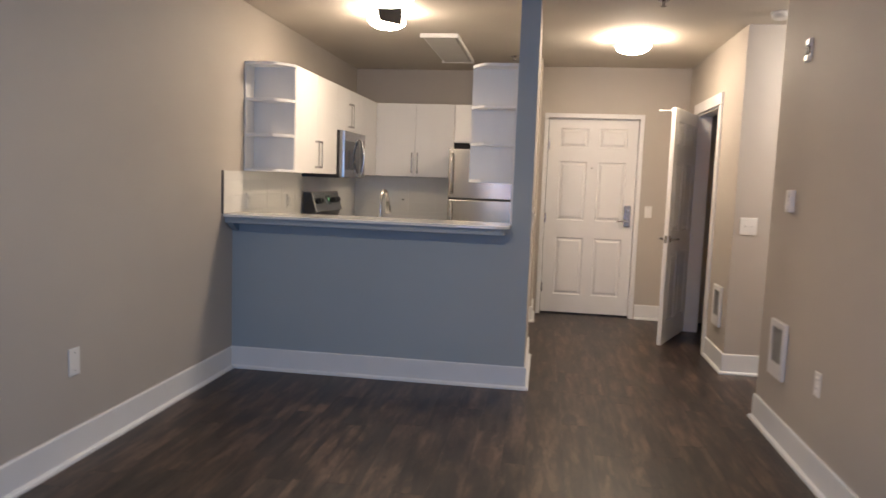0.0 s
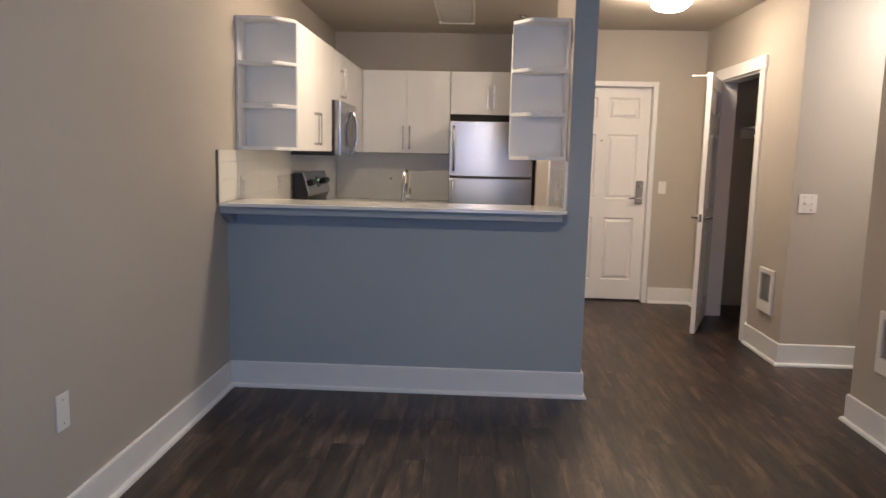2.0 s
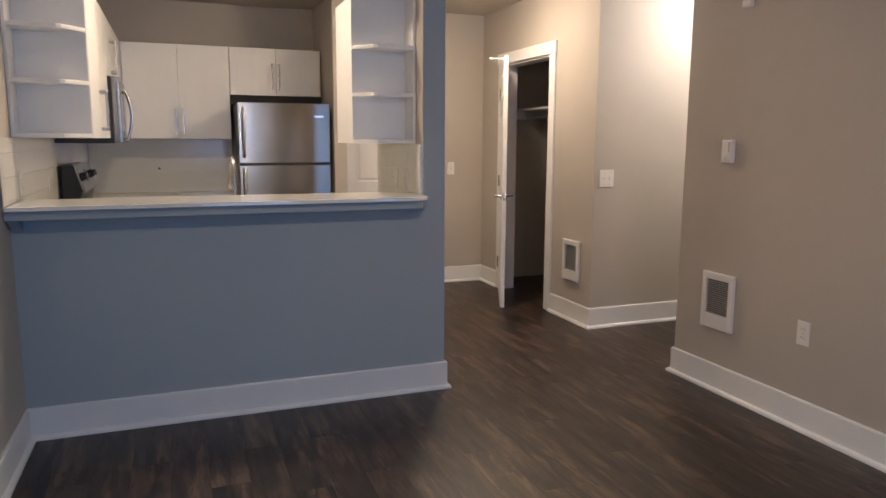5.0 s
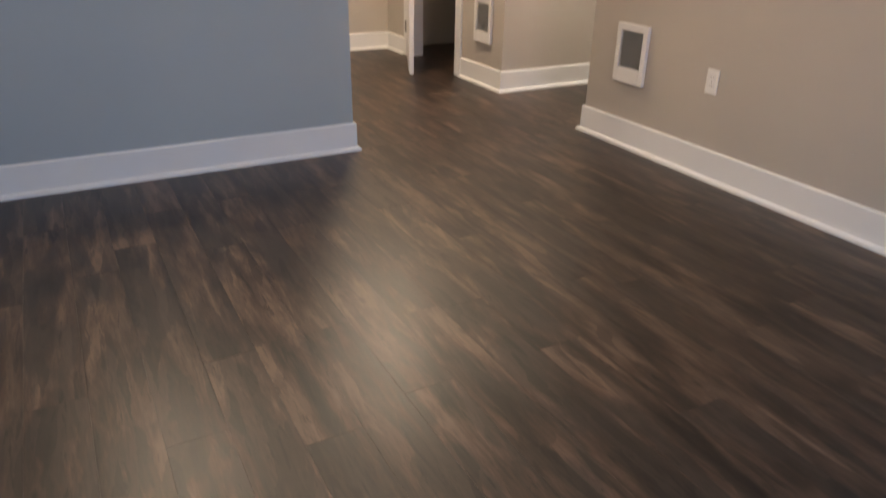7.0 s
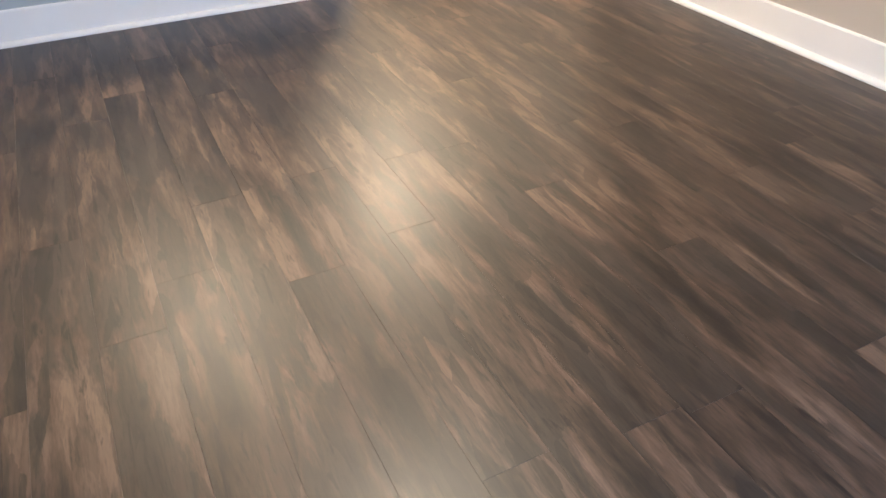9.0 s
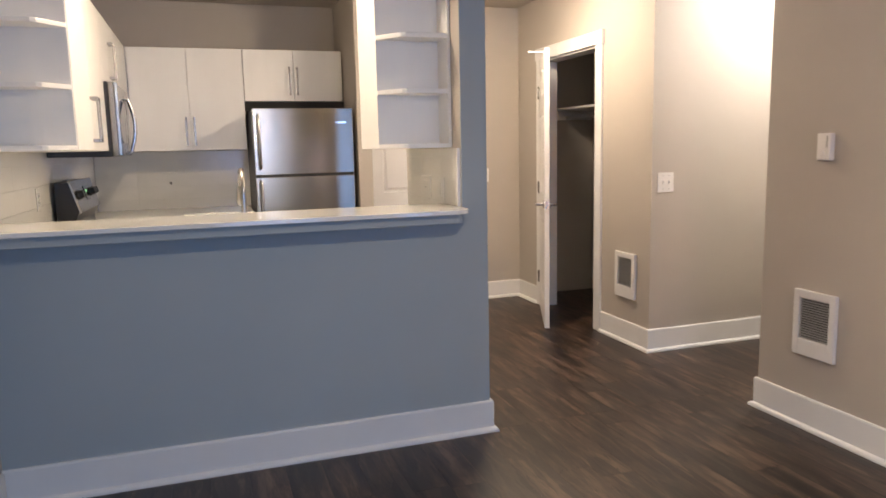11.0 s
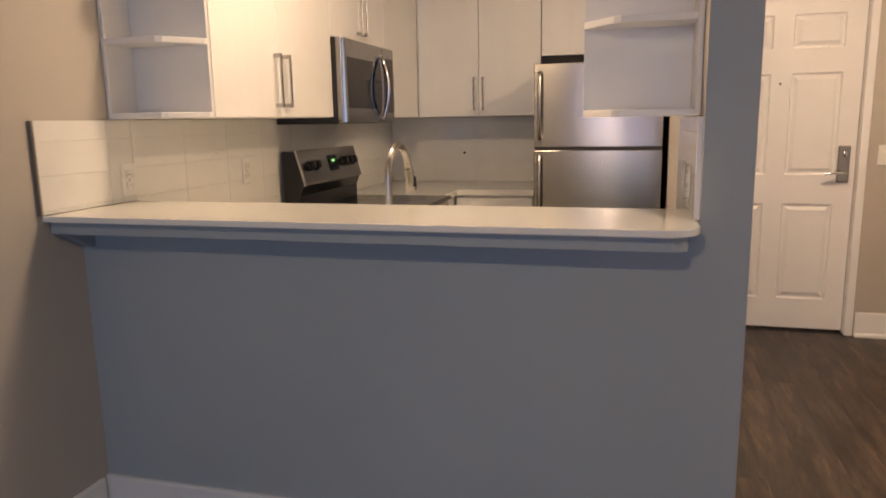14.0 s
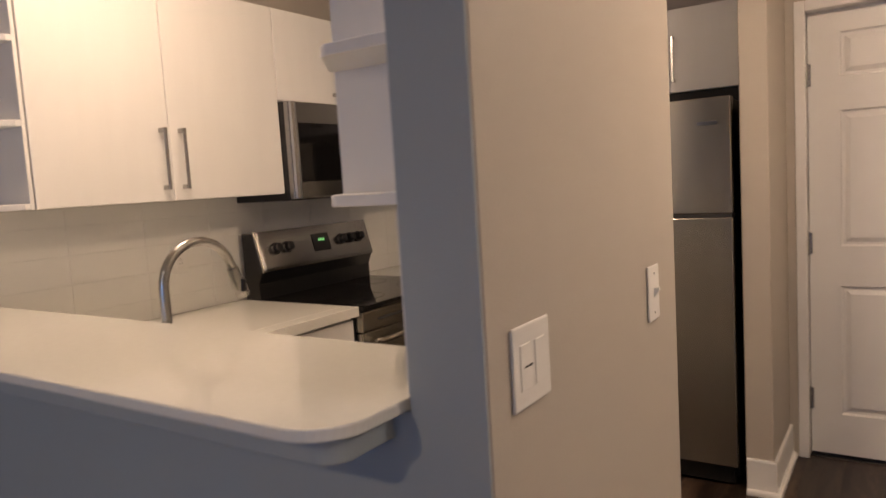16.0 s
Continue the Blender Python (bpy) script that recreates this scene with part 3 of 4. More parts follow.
bar = thing("breakfast_bar", "white quartz breakfast bar top on the half wall", "bar top", (1.0, 0, 1.02))
part("countertop", bm_prism(bmesh.new(), rounded(0.0125, -0.168, 1.912, 0.255, 0.085, (1,)), 1.066, BAR, "z", 0.003), M_QUARTZ, bar)
part("sub_top", bm_prism(bmesh.new(), rounded(0.004, -0.132, 1.885, -0.0045, 0.045, (1,)), 1.024, 1.0655, "z", 0.002), M_ACCENT, bar, "grey painted board under the bar top")
for x in (0.05,):
    part("bracket", bm_prism(bmesh.new(), [(-0.12, 1.0235), (-0.005, 1.0235), (-0.005, 0.965), (-0.02, 0.965)], x - 0.04, x, "x"), M_ACCENT, bar, "grey painted bracket")

# backsplash slabs
TILE_L, TILE_H, JOINT = 0.305, 0.105, 0.0010
TILE_TOP = 1.308                              # joint under the cut top course
tile_mesh = {}


def tile(parent, u0, u1, z0, z1, place):
    """One glazed tile with eased edges, shared between alike ones; place(u, z) gives its origin and its turn about z."""
    key = (round(u1 - u0, 3), round(z1 - z0, 3))
    if key not in tile_mesh:
        w, h_, e, d = key[0] / 2 - JOINT / 2, key[1] / 2 - JOINT / 2, 0.0005, 0.0030
        v = [(x * q, -y, z * r) for q, r, y in ((w, h_, 0), (w, h_, d - 0.0005), (w - e, h_ - e, d)) for x, z in ((-1, -1), (1, -1), (1, 1), (-1, 1))]
        f = [(4 * k + i, 4 * k + (i + 1) % 4, 4 * k + 4 + (i + 1) % 4, 4 * k + 4 + i) for k in (0, 1) for i in range(4)] + [(8, 9, 10, 11)]
        me = bpy.data.meshes.new("tile")
        me.from_pydata(v, [], f)
        me.materials.append(M_SPLASH)
        tile_mesh[key] = me
    at, turn = place((u0 + u1) / 2, (z0 + z1) / 2)
    ob = new("tile", tile_mesh[key])
    ob.matrix_basis = pose(*at, 0, 0, turn)
    ob.parent = parent
    return ob


def tile_run(parent, u_start, u_end, low, top, place):
    """Stacked courses from u_start to u_end; low(u) is the foot of the wall at u."""
    u = u_start
    while u < u_end - 0.01:
        v = min(u + TILE_L, u_end)
        z1 = top
        z0 = TILE_TOP
        foot = low((u + v) / 2)
        while z1 > foot + 0.012:
            tile(parent, u, v, max(z0, foot), z1, place)
            z1, z0 = z0, z0 - TILE_H
        u = v


left = structure("backsplash_left", [((0.0005, -0.164, BAR + 0.001), (0.0085, 0.262, UP0 - 0.003)), ((0.0005, 0.262, WORK), (0.0085, Y_KITCHEN, UP0 - 0.003))], M_GROUT,
                 "white glazed wall tiles under the upper cabinets", "backsplash")
tile_run(left, -0.164, 0.262, lambda u: BAR + 0.001, UP0 - 0.003, lambda u, z: ((0.0086, u, z), 90))
tile_run(left, 0.262, Y_KITCHEN - 0.013, lambda u: WORK, UP0 - 0.003, lambda u, z: ((0.0086, u, z), 90))
back = structure("backsplash_back", [((0.012, Y_KITCHEN - 0.0085, WORK), (1.19, Y_KITCHEN - 0.0005, UP0 - 0.003))], M_GROUT,
                 "white glazed wall tiles behind the counter", "backsplash")
tile_run(back, 0.013, 1.19, lambda u: WORK, UP0 - 0.003, lambda u, z: ((u, Y_KITCHEN - 0.0086, z), 0))
side = structure("backsplash_partition", [((X_COL0 - 0.0085, 0.02, BAR + 0.001), (X_COL0 - 0.0005, 0.262, 1.350)),
                                          ((X_COL0 - 0.0085, 0.262, WORK), (X_COL0 - 0.0005, 0.84, 1.350))], M_GROUT,
                 "white glazed wall tiles on the partition", "backsplash")
tile_run(side, 0.02, 0.262, lambda u: BAR + 0.001, 1.350, lambda u, z: ((X_COL0 - 0.0086, u, z), -90))
tile_run(side, 0.262, 0.84, lambda u: WORK, 1.350, lambda u, z: ((X_COL0 - 0.0086, u, z), -90))
structure("trim_tile_edge", [((0.0005, -0.173, BAR + 0.001), (0.0135, -0.1645, UP0 - 0.003))], M_EDGE, "grey metal edge strip beside the tiles", "trim")
structure("trim_tile_edge_partition", [((X_COL0 - 0.0135, 0.012, BAR + 0.001), (X_COL0 - 0.0005, 0.0195, 1.350))], M_TRIM, "white edge strip beside the tiles", "trim")


# ---- upper cabinets ----
def pull(parent, at, out, length=0.215):
    """A flat bar pull with two legs; at: centre on the door face; out: way out of the face."""
    x, y, z = at
    o = Vector(out)
    s = Vector((abs(o.y), abs(o.x), 0))
    bm = bmesh.new()
    def blk(c, hs, ho, hz):
        d = s * hs + Vector((abs(o.x), abs(o.y), 0)) * ho + Vector((0, 0, hz))
        bm_box(bm, c - d, c + d, 0.0015)
    p = Vector(at)
    blk(p + o * 0.032, 0.006, 0.004, length / 2)
    for e in (-1, 1):
        blk(p + o * 0.0145 + Vector((0, 0, e * (length / 2 - 0.008))), 0.006, 0.0142, 0.008)
    part("handle", bm, M_NICKEL, parent, "brushed nickel bar handle")


def upper(label, a, b, out, doors, pulls, handle_z):
    """A wall cabinet whose body fills a to b; doors: (from, to) along its front; pulls: positions along the front."""
    cab = thing("upper_cabinet", label, "cabinet", ((a[0] + b[0]) / 2, (a[1] + b[1]) / 2, a[2]), "upper cabinets")
    box_part("body", a, b, M_CABINET, cab, "", 0.0015)
    for (u0, u1), p in zip(doors, pulls):
        g = 0.0018
        if out == (1, 0, 0):
            d = box_part("door", (b[0] + 0.001, u0 + g, a[2] + 0.001), (b[0] + 0.020, u1 - g, b[2] - 0.001), M_CABINET, cab, "", 0.0018)
            at = (b[0] + 0.020, p, handle_z) if p else None
        elif out == (-1, 0, 0):
            d = box_part("door", (a[0] - 0.020, u0 + g, a[2] + 0.001), (a[0] - 0.001, u1 - g, b[2] - 0.001), M_CABINET, cab, "", 0.0018)
            at = (a[0] - 0.020, p, handle_z) if p else None
        else:
            d = box_part("door", (u0 + g, a[1] - 0.020, a[2] + 0.001), (u1 - g, a[1] - 0.001, b[2] - 0.001), M_CABINET, cab, "", 0.0018)
            at = (p, a[1] - 0.020, handle_z) if p else None
        if at:
            pull(d, at, out)
    return cab


XF = 0.305                                  # body front of the left run; doors stand 20 mm proud
YF = 2.762                                  # body front of the back run
YA, YB, YC, YD = 0.318, 1.333, 2.093, 2.741
upper("white flat-front wall cabinet with two doors", (0.001, YA, UP0), (XF, YB - 0.001, UP1), (1, 0, 0),
      ((YA, 0.800), (0.800, YB)), (0.762, 0.840), 1.523)
upper("short white wall cabinet above the microwave", (0.001, YB + 0.001, 1.760), (XF, YC - 0.001, UP1), (1, 0, 0),
      ((YB, 1.711), (1.711, YC)), (1.676, 1.746), 1.905)
upper("white corner wall cabinet with one bar handle", (0.001, YC + 0.001, UP0), (XF, Y_KITCHEN - 0.001, UP1), (1, 0, 0), ((YC, YD),), (YC + 0.045,), 1.523)
upper("white flat-front wall cabinet with two doors over the counter", (XF + 0.003, YF, UP0), (1.152, Y_KITCHEN - 0.001, UP1), (0, -1, 0),
      ((0.330, 0.745), (0.745, 1.153)), (0.716, 0.776), 1.520)
upper("short white wall cabinet above the fridge", (1.155, YF, 1.745), (1.925, Y_KITCHEN - 0.001, UP1), (0, -1, 0),
      ((1.155, 1.536), (1.536, 1.917)), (1.503, 1.562), 1.900)
upper("narrow white wall cabinet on the partition", (1.636, 0.262, 1.353), (X_COL0 - 0.001, 0.700, UP1), (-1, 0, 0), ((0.262, 0.70),), (None,), 1.52)


def end_shelves(label, wall, sign, edge, back, low):
    """Open shelves at the end of a run: wall is the x of the wall, sign the way into the room, edge the depth."""
    unit = thing("corner_shelf_unit", label, "shelf unit", (wall + sign * 0.15, 0.25, low), "end shelves")
    f = back - 0.153
    box_part("side_panel", (min(wall + sign * 0.001, wall + sign * 0.016), f + 0.004, low), (max(wall + sign * 0.001, wall + sign * 0.016), back - 0.002, UP1), M_CABINET, unit, "", 0.002)
    x0, x1 = sorted((wall + sign * 0.0165, wall + sign * edge))
    box_part("back_panel", (x0, back - 0.014, low), (x1, back - 0.002, UP1), M_CABINET, unit, "", 0.001)
    for z in (low, low + 0.247, low + 0.493, UP1 - 0.020):
        pts = [(wall + sign * 0.0168, back - 0.0145), (wall + sign * 0.0168, f), (wall + sign * (edge - 0.105), f),
               (wall + sign * (edge - 0.085), f + 0.012), (wall + sign * edge, back - 0.030), (wall + sign * edge, back - 0.0145)]
        part("shelf", bm_prism(bmesh.new(), pts, z, z + 0.020, "z", 0.0025), M_CABINET, unit)


end_shelves("open white end shelves with clipped corners on the wall", 0.0, 1, 0.322, YA, UP0)
end_shelves("open white end shelves with clipped corners on the partition", X_COL0, -1, 0.317, 0.262, 1.353)

# ---- counters and base cabinets ----
def bar_pull(parent, at, length=0.15):
    """A flat level bar pull on a drawer that faces +x."""
    x, y, z = at
    bm = bm_box(bmesh.new(), (x + 0.028, y - length / 2, z - 0.006), (x + 0.036, y + length / 2, z + 0.006), 0.0015)
    for e in (-1, 1):
        c = y + e * (length / 2 - 0.008)
        bm_box(bm, (x + 0.0003, c - 0.008, z - 0.006), (x + 0.0285, c + 0.008, z + 0.006), 0.0015)
    part("handle", bm, M_NICKEL, parent, "brushed nickel bar handle")


def base_cabinet(label, a, b, out, fronts):
    """fronts: (u0, u1, z0, z1) along the front face."""
    cab = thing("base_cabinet", label, "cabinet", ((a[0] + b[0]) / 2, (a[1] + b[1]) / 2, 0), "base cabinets")
    box_part("body", (a[0], a[1], 0.10), (b[0], b[1], b[2]), M_CABINET, cab, "", 0.001)
    toe = [list(a), list(b)]
    if out[0]:
        toe[1][0] -= 0.06
    else:
        toe[0 if out[1] < 0 else 1][1] += 0.06 if out[1] < 0 else -0.06
    box_part("toe_kick", (toe[0][0], toe[0][1], 0), (toe[1][0], toe[1][1], 0.099), M_BLACK, cab, "", 0)
    for u0, u1, z0, z1 in fronts:
        if out[0]:
            d = box_part("drawer" if z1 - z0 < 0.2 else "door", (b[0] + 0.001, u0, z0), (b[0] + 0.020, u1, z1), M_CABINET, cab, "", 0.0015)
        elif out[1] < 0:
            d = box_part("drawer" if z1 - z0 < 0.2 else "door", (u0, a[1] - 0.020, z0), (u1, a[1] - 0.001, z1), M_CABINET, cab, "", 0.0015)
        else:
            d = box_part("drawer" if z1 - z0 < 0.2 else "door", (u0, b[1] + 0.001, z0), (u1, b[1] + 0.020, z1), M_CABINET, cab, "", 0.0015)
        if out[0] and z1 - z0 < 0.2:
            bar_pull(d, (b[0] + 0.020, (u0 + u1) / 2, (z0 + z1) / 2 + 0.02))
    return cab


SX0, SY0, SY1 = 0.66, 1.326, 2.086           # the stove's place
base_cabinet("white flat-front base cabinet between stove and sink", (0.013, 0.78, 0), (0.64, SY0 - 0.004, 0.872), (1, 0, 0),
             ((0.785, SY0 - 0.008, 0.70, 0.86), (0.785, SY0 - 0.008, 0.105, 0.694)))
base_cabinet("white corner base cabinet beside the stove", (0.013, SY1 + 0.004, 0), (0.62, Y_KITCHEN - 0.013, 0.872), (1, 0, 0),
             ((SY1 + 0.008, 2.45, 0.70, 0.86), (SY1 + 0.008, 2.45, 0.105, 0.694)))
base_cabinet("white base cabinet with drawers beside the fridge", (0.645, 2.475, 0), (1.145, Y_KITCHEN - 0.013, 0.872), (0, -1, 0),
             ((0.66, 1.14, 0.70, 0.86), (0.66, 1.14, 0.105, 0.694)))
base_cabinet("white sink base cabinet behind the half wall", (0.013, 0.118, 0), (X_COL0 - 0.013, 0.72, 0.872), (0, 1, 0),
             ((0.68, 1.10, 0.105, 0.86), (1.105, 1.52, 0.105, 0.86), (1.525, 1.90, 0.105, 0.86)))
top = thing("worktop", "white quartz kitchen worktop", "worktop", (0.3, 1, WORK))
part("sink_run", bm_box(bmesh.new(), (0.0125, 0.117, 0.876), (0.62, SY0 - 0.003, WORK), 0.003), M_QUARTZ, top)
# worktop round the sink opening
for a, b in (((0.6205, 0.117, 0.876), (0.73, 0.76, WORK)), ((1.262, 0.117, 0.876), (X_COL0 - 0.0125, 0.76, WORK)),
             ((0.7305, 0.117, 0.876), (1.2615, 0.325, WORK)), ((0.7305, 0.685, 0.876), (1.2615, 0.76, WORK)), ((0.6205, 0.7605, 0.876), (0.69, SY0 - 0.003, WORK))):
    part("sink_run", bm_box(bmesh.new(), a, b, 0.001), M_QUARTZ, top)
part("back_run", bm_prism(bmesh.new(), [(0.0125, SY1 + 0.003), (0.665, SY1 + 0.003), (0.665, 2.435), (0.69, 2.448), (1.158, 2.448), (1.158, Y_KITCHEN - 0.0125), (0.0125, Y_KITCHEN - 0.0125)],
                          0.876, WORK, "z", 0.003), M_QUARTZ, top)
sink = thing("sink", "stainless steel undermount kitchen sink", "sink", (1.0, 0.5, 0.70))
bm = bmesh.new()
for a, b in (((0.7365, 0.332, 0.70), (0.7385, 0.678, 0.875)), ((1.2535, 0.332, 0.70), (1.2555, 0.678, 0.875)), ((0.7385, 0.332, 0.70), (1.2535, 0.334, 0.875)),
             ((0.7385, 0.676, 0.70), (1.2535, 0.678, 0.875)), ((0.7365, 0.332, 0.698), (1.2555, 0.678, 0.70))):
    bm_box(bm, a, b)
part("basin", bm, M_STEEL, sink)

# faucet with a pull-down head
fx, fy = 0.976, 0.272
faucet = thing("faucet", "tall brushed nickel gooseneck pull-down faucet", "faucet", (fx, fy, WORK))
part("base", bm_lathe(bmesh.new(), [(0, WORK + 0.0005), (0.028, WORK + 0.0005), (0.028, WORK + 0.006), (0.024, WORK + 0.012), (0.020, WORK + 0.02), (0.019, WORK + 0.10), (0.016, WORK + 0.105), (0, WORK + 0.105)], (fx, fy), 24), M_NICKEL, faucet, "", True)
R = 0.108
pts = [(fx, fy, WORK + 0.10), (fx, fy, 1.10)] + [(fx, fy + R - R * math.cos(radians(a)), 1.163 + R * math.sin(radians(a))) for a in range(0, 166, 11)]
part("spout", bm_tube(bmesh.new(), pts, 0.0125, 18), M_NICKEL, faucet, "", True)
end = Vector(pts[-1])
way = (end - Vector(pts[-2])).normalized()
head = part("spray_head", bm_tube(bmesh.new(), [end, end + way * 0.004, end + way * 0.05, end + way * 0.085, end + way * 0.09], [0.0128, 0.0165, 0.0185, 0.0205, 0.018], 18), M_NICKEL, faucet, "", True)
part("spray_button", bm_box(bmesh.new(), end + way * 0.055 + Vector((0.008, -0.008, -0.019)), end + way * 0.055 + Vector((0.0225, 0.008, 0.019)), 0.005, 2), M_BLACK, head, "black spray button")
part("lever", bm_tube(bmesh.new(), [(fx + 0.018, fy, WORK + 0.07), (fx + 0.045, fy, WORK + 0.075), (fx + 0.10, fy, WORK + 0.10)], [0.011, 0.008, 0.005], 12), M_NICKEL, faucet, "", True)

# ---- microwave over the stove ----
mw = thing("microwave", "stainless over-range microwave with a black glass door", "microwave", (0.2, 1.71, 1.345))
MZ0, MZ1 = 1.345, 1.756
box_part("body", (0.0135, YB + 0.002, MZ0), (0.345, YC - 0.002, MZ1), M_BLACK, mw, "black microwave case", 0.003)
mdoor = box_part("door", (0.346, YB + 0.002, MZ0 + 0.004), (0.378, 1.905, MZ1), M_DARKSTEEL, mw, "brushed stainless door", 0.006, 2)
part("edge_column", bm_prism(bmesh.new(), [(0.379, YB + 0.004), (0.391, YB + 0.007), (0.394, YB + 0.020), (0.391, YB + 0.033), (0.379, YB + 0.040)], MZ0 + 0.006, MZ1 - 0.003, "z", 0.002), M_NICKEL, mdoor, "bright rounded steel edge")
box_part("window", (0.3765, 1.385, 1.420), (0.3795, 1.862, 1.668), M_GLASSBLACK, mdoor, "black glass window", 0.002)
panel = box_part("control_panel", (0.346, 1.907, MZ0 + 0.004), (0.378, YC - 0.002, MZ1), M_DARKSTEEL, mw, "stainless control side", 0.005, 2)
box_part("keypad", (0.3765, 1.925, 1.40), (0.3792, 2.075, 1.70), M_GLASSBLACK, panel, "black glass keypad", 0.001)
hp = [(0.378, 1.860, 1.698), (0.398, 1.859, 1.690)] + [(0.398 + 0.030 * math.sin(math.pi * k / 10), 1.858, 1.685 - 0.031 * k) for k in range(1, 10)] + [(0.398, 1.859, 1.372), (0.378, 1.860, 1.366)]
part("handle", bm_tube(bmesh.new(), hp, 0.0105, 14), M_CHROME, mdoor, "bowed chrome handle", True)
# added dark oval: the bowed handle mirrored in the door, built as a shape
b = bmesh.new()
bm_prism(b, [(1.838 + 0.052 * math.cos(2 * math.pi * k / 24), 1.535 + 0.150 * math.sin(2 * math.pi * k / 24)) for k in range(24)], 0.3788, 0.3802, "x")
part("handle_reflection", b, M_GLASSBLACK, mdoor, "dark oval standing in for the reflection of the handle")
for k in range(9):
    box_part("vent_slot", (0.10 + 0.022 * k, 1.45, MZ0 - 0.002), (0.112 + 0.022 * k, 1.98, MZ0 + 0.002), M_SLOT, mw, "", 0)

# ---- stove ----
st = thing("stove", "stainless electric stove with a black glass cooktop", "stove", (0.35, 1.7, 0))
box_part("body", (0.03, SY0 + 0.002, 0.03), (0.655, SY1 - 0.002, 0.893), M_BLACK, st, "black stove body", 0.003)
box_part("cooktop", (0.125, SY0, 0.894), (0.715, SY1, 0.917), M_GLASSBLACK, st, "black glass cooktop", 0.005, 2)
for x, y, r in ((0.28, 1.52, 0.075), (0.28, 1.89, 0.09), (0.54, 1.52, 0.10), (0.54, 1.89, 0.075)):
    part("burner_ring", bm_lathe(bmesh.new(), [(r - 0.003, 0.9172), (r, 0.9172), (r, 0.9175), (r - 0.003, 0.9175), (r - 0.003, 0.9172)], (x, y), 40), M_RING, st, "faint grey burner ring")
# slanted control panel on the backguard
guard = part("backguard", bm_prism(bmesh.new(), [(0.035, 0.90), (0.125, 0.90), (0.125, 0.985), (0.150, 1.045), (0.105, 1.208), (0.035, 1.208)], SY0, SY1, "y", 0.003), M_BLACK, st, "black backguard")
face = part("control_panel", bm_prism(bmesh.new(), [(0.1275, 1.035), (0.158, 1.038), (0.158, 1.052), (0.112, 1.213), (0.100, 1.213)], SY0 + 0.015, SY1 - 0.004, "y", 0.002), M_DARKSTEEL, st, "brushed stainless control panel")
part("end_trim", bm_prism(bmesh.new(), [(0.127, 1.033), (0.160, 1.036), (0.160, 1.053), (0.113, 1.216), (0.099, 1.216)], SY0 + 0.002, SY0 + 0.0145, "y", 0.002), M_STEEL, st, "bright steel panel end")
slope = Vector((-0.046, 0, 0.161)).normalized()
outn = Vector((0.161, 0, 0.046)).normalized()
mid = Vector((0.135, 0, 1.1325))


def on_panel(y, up, w, h_, th, lift=0.0):
    b_ = bmesh.new()
    bm_box(b_, (-w / 2, -h_ / 2, 0), (w / 2, h_ / 2, th), 0.002)
    m_ = Matrix((Vector((0, 1, 0)), slope, outn)).transposed().to_4x4()
    m_.translation = mid + Vector((0, y, 0)) + slope * up + outn * lift
    b_.transform(m_)
    return b_


part("display", on_panel(1.725, 0.0, 0.115, 0.085, 0.003), M_GLASSBLACK, face, "black glass display")
for k in range(4):
    part("digit", on_panel(1.709 + 0.011 * k, 0.012, 0.005, 0.014, 0.0012, 0.0031), M_GREEN, face, "green lit digit")
for y in (1.43, 1.50, 1.865, 1.932, 2.00):
    p = mid + Vector((0, y, 0))
    part("knob", bm_tube(bmesh.new(), [p, p + outn * 0.006, p + outn * 0.008, p + outn * 0.030, p + outn * 0.032], [0.028, 0.028, 0.023, 0.020, 0.016], 20), M_BLACK, face, "round black knob", True)
oven = box_part("oven_door", (0.656, SY0 + 0.006, 0.20), (0.690, SY1 - 0.006, 0.800), M_STEEL, st, "stainless oven door", 0.005, 2)
box_part("oven_window", (0.6895, SY0 + 0.12, 0.33), (0.692, SY1 - 0.12, 0.68), M_GLASSBLACK, oven, "black oven glass", 0.001)
hz = 0.765
part("oven_handle", bm_tube(bmesh.new(), [(0.690, SY0 + 0.06, hz), (0.725, SY0 + 0.062, hz), (0.735, SY0 + 0.08, hz), (0.735, SY1 - 0.08, hz), (0.725, SY1 - 0.062, hz), (0.690, SY1 - 0.06, hz)], 0.012, 12), M_STEEL, oven, "stainless bar handle", True)
box_part("front_rail", (0.656, SY0 + 0.004, 0.806), (0.700, SY1 - 0.004, 0.888), M_STEEL, st, "stainless front rail", 0.004, 2)
box_part("rail_slot", (0.6995, SY0 + 0.10, 0.842), (0.7015, SY1 - 0.10, 0.852), M_SLOT, st, "dark vent slot", 0)
box_part("drawer", (0.656, SY0 + 0.006, 0.035), (0.688, SY1 - 0.006, 0.194), M_STEEL, st, "stainless storage drawer", 0.004)

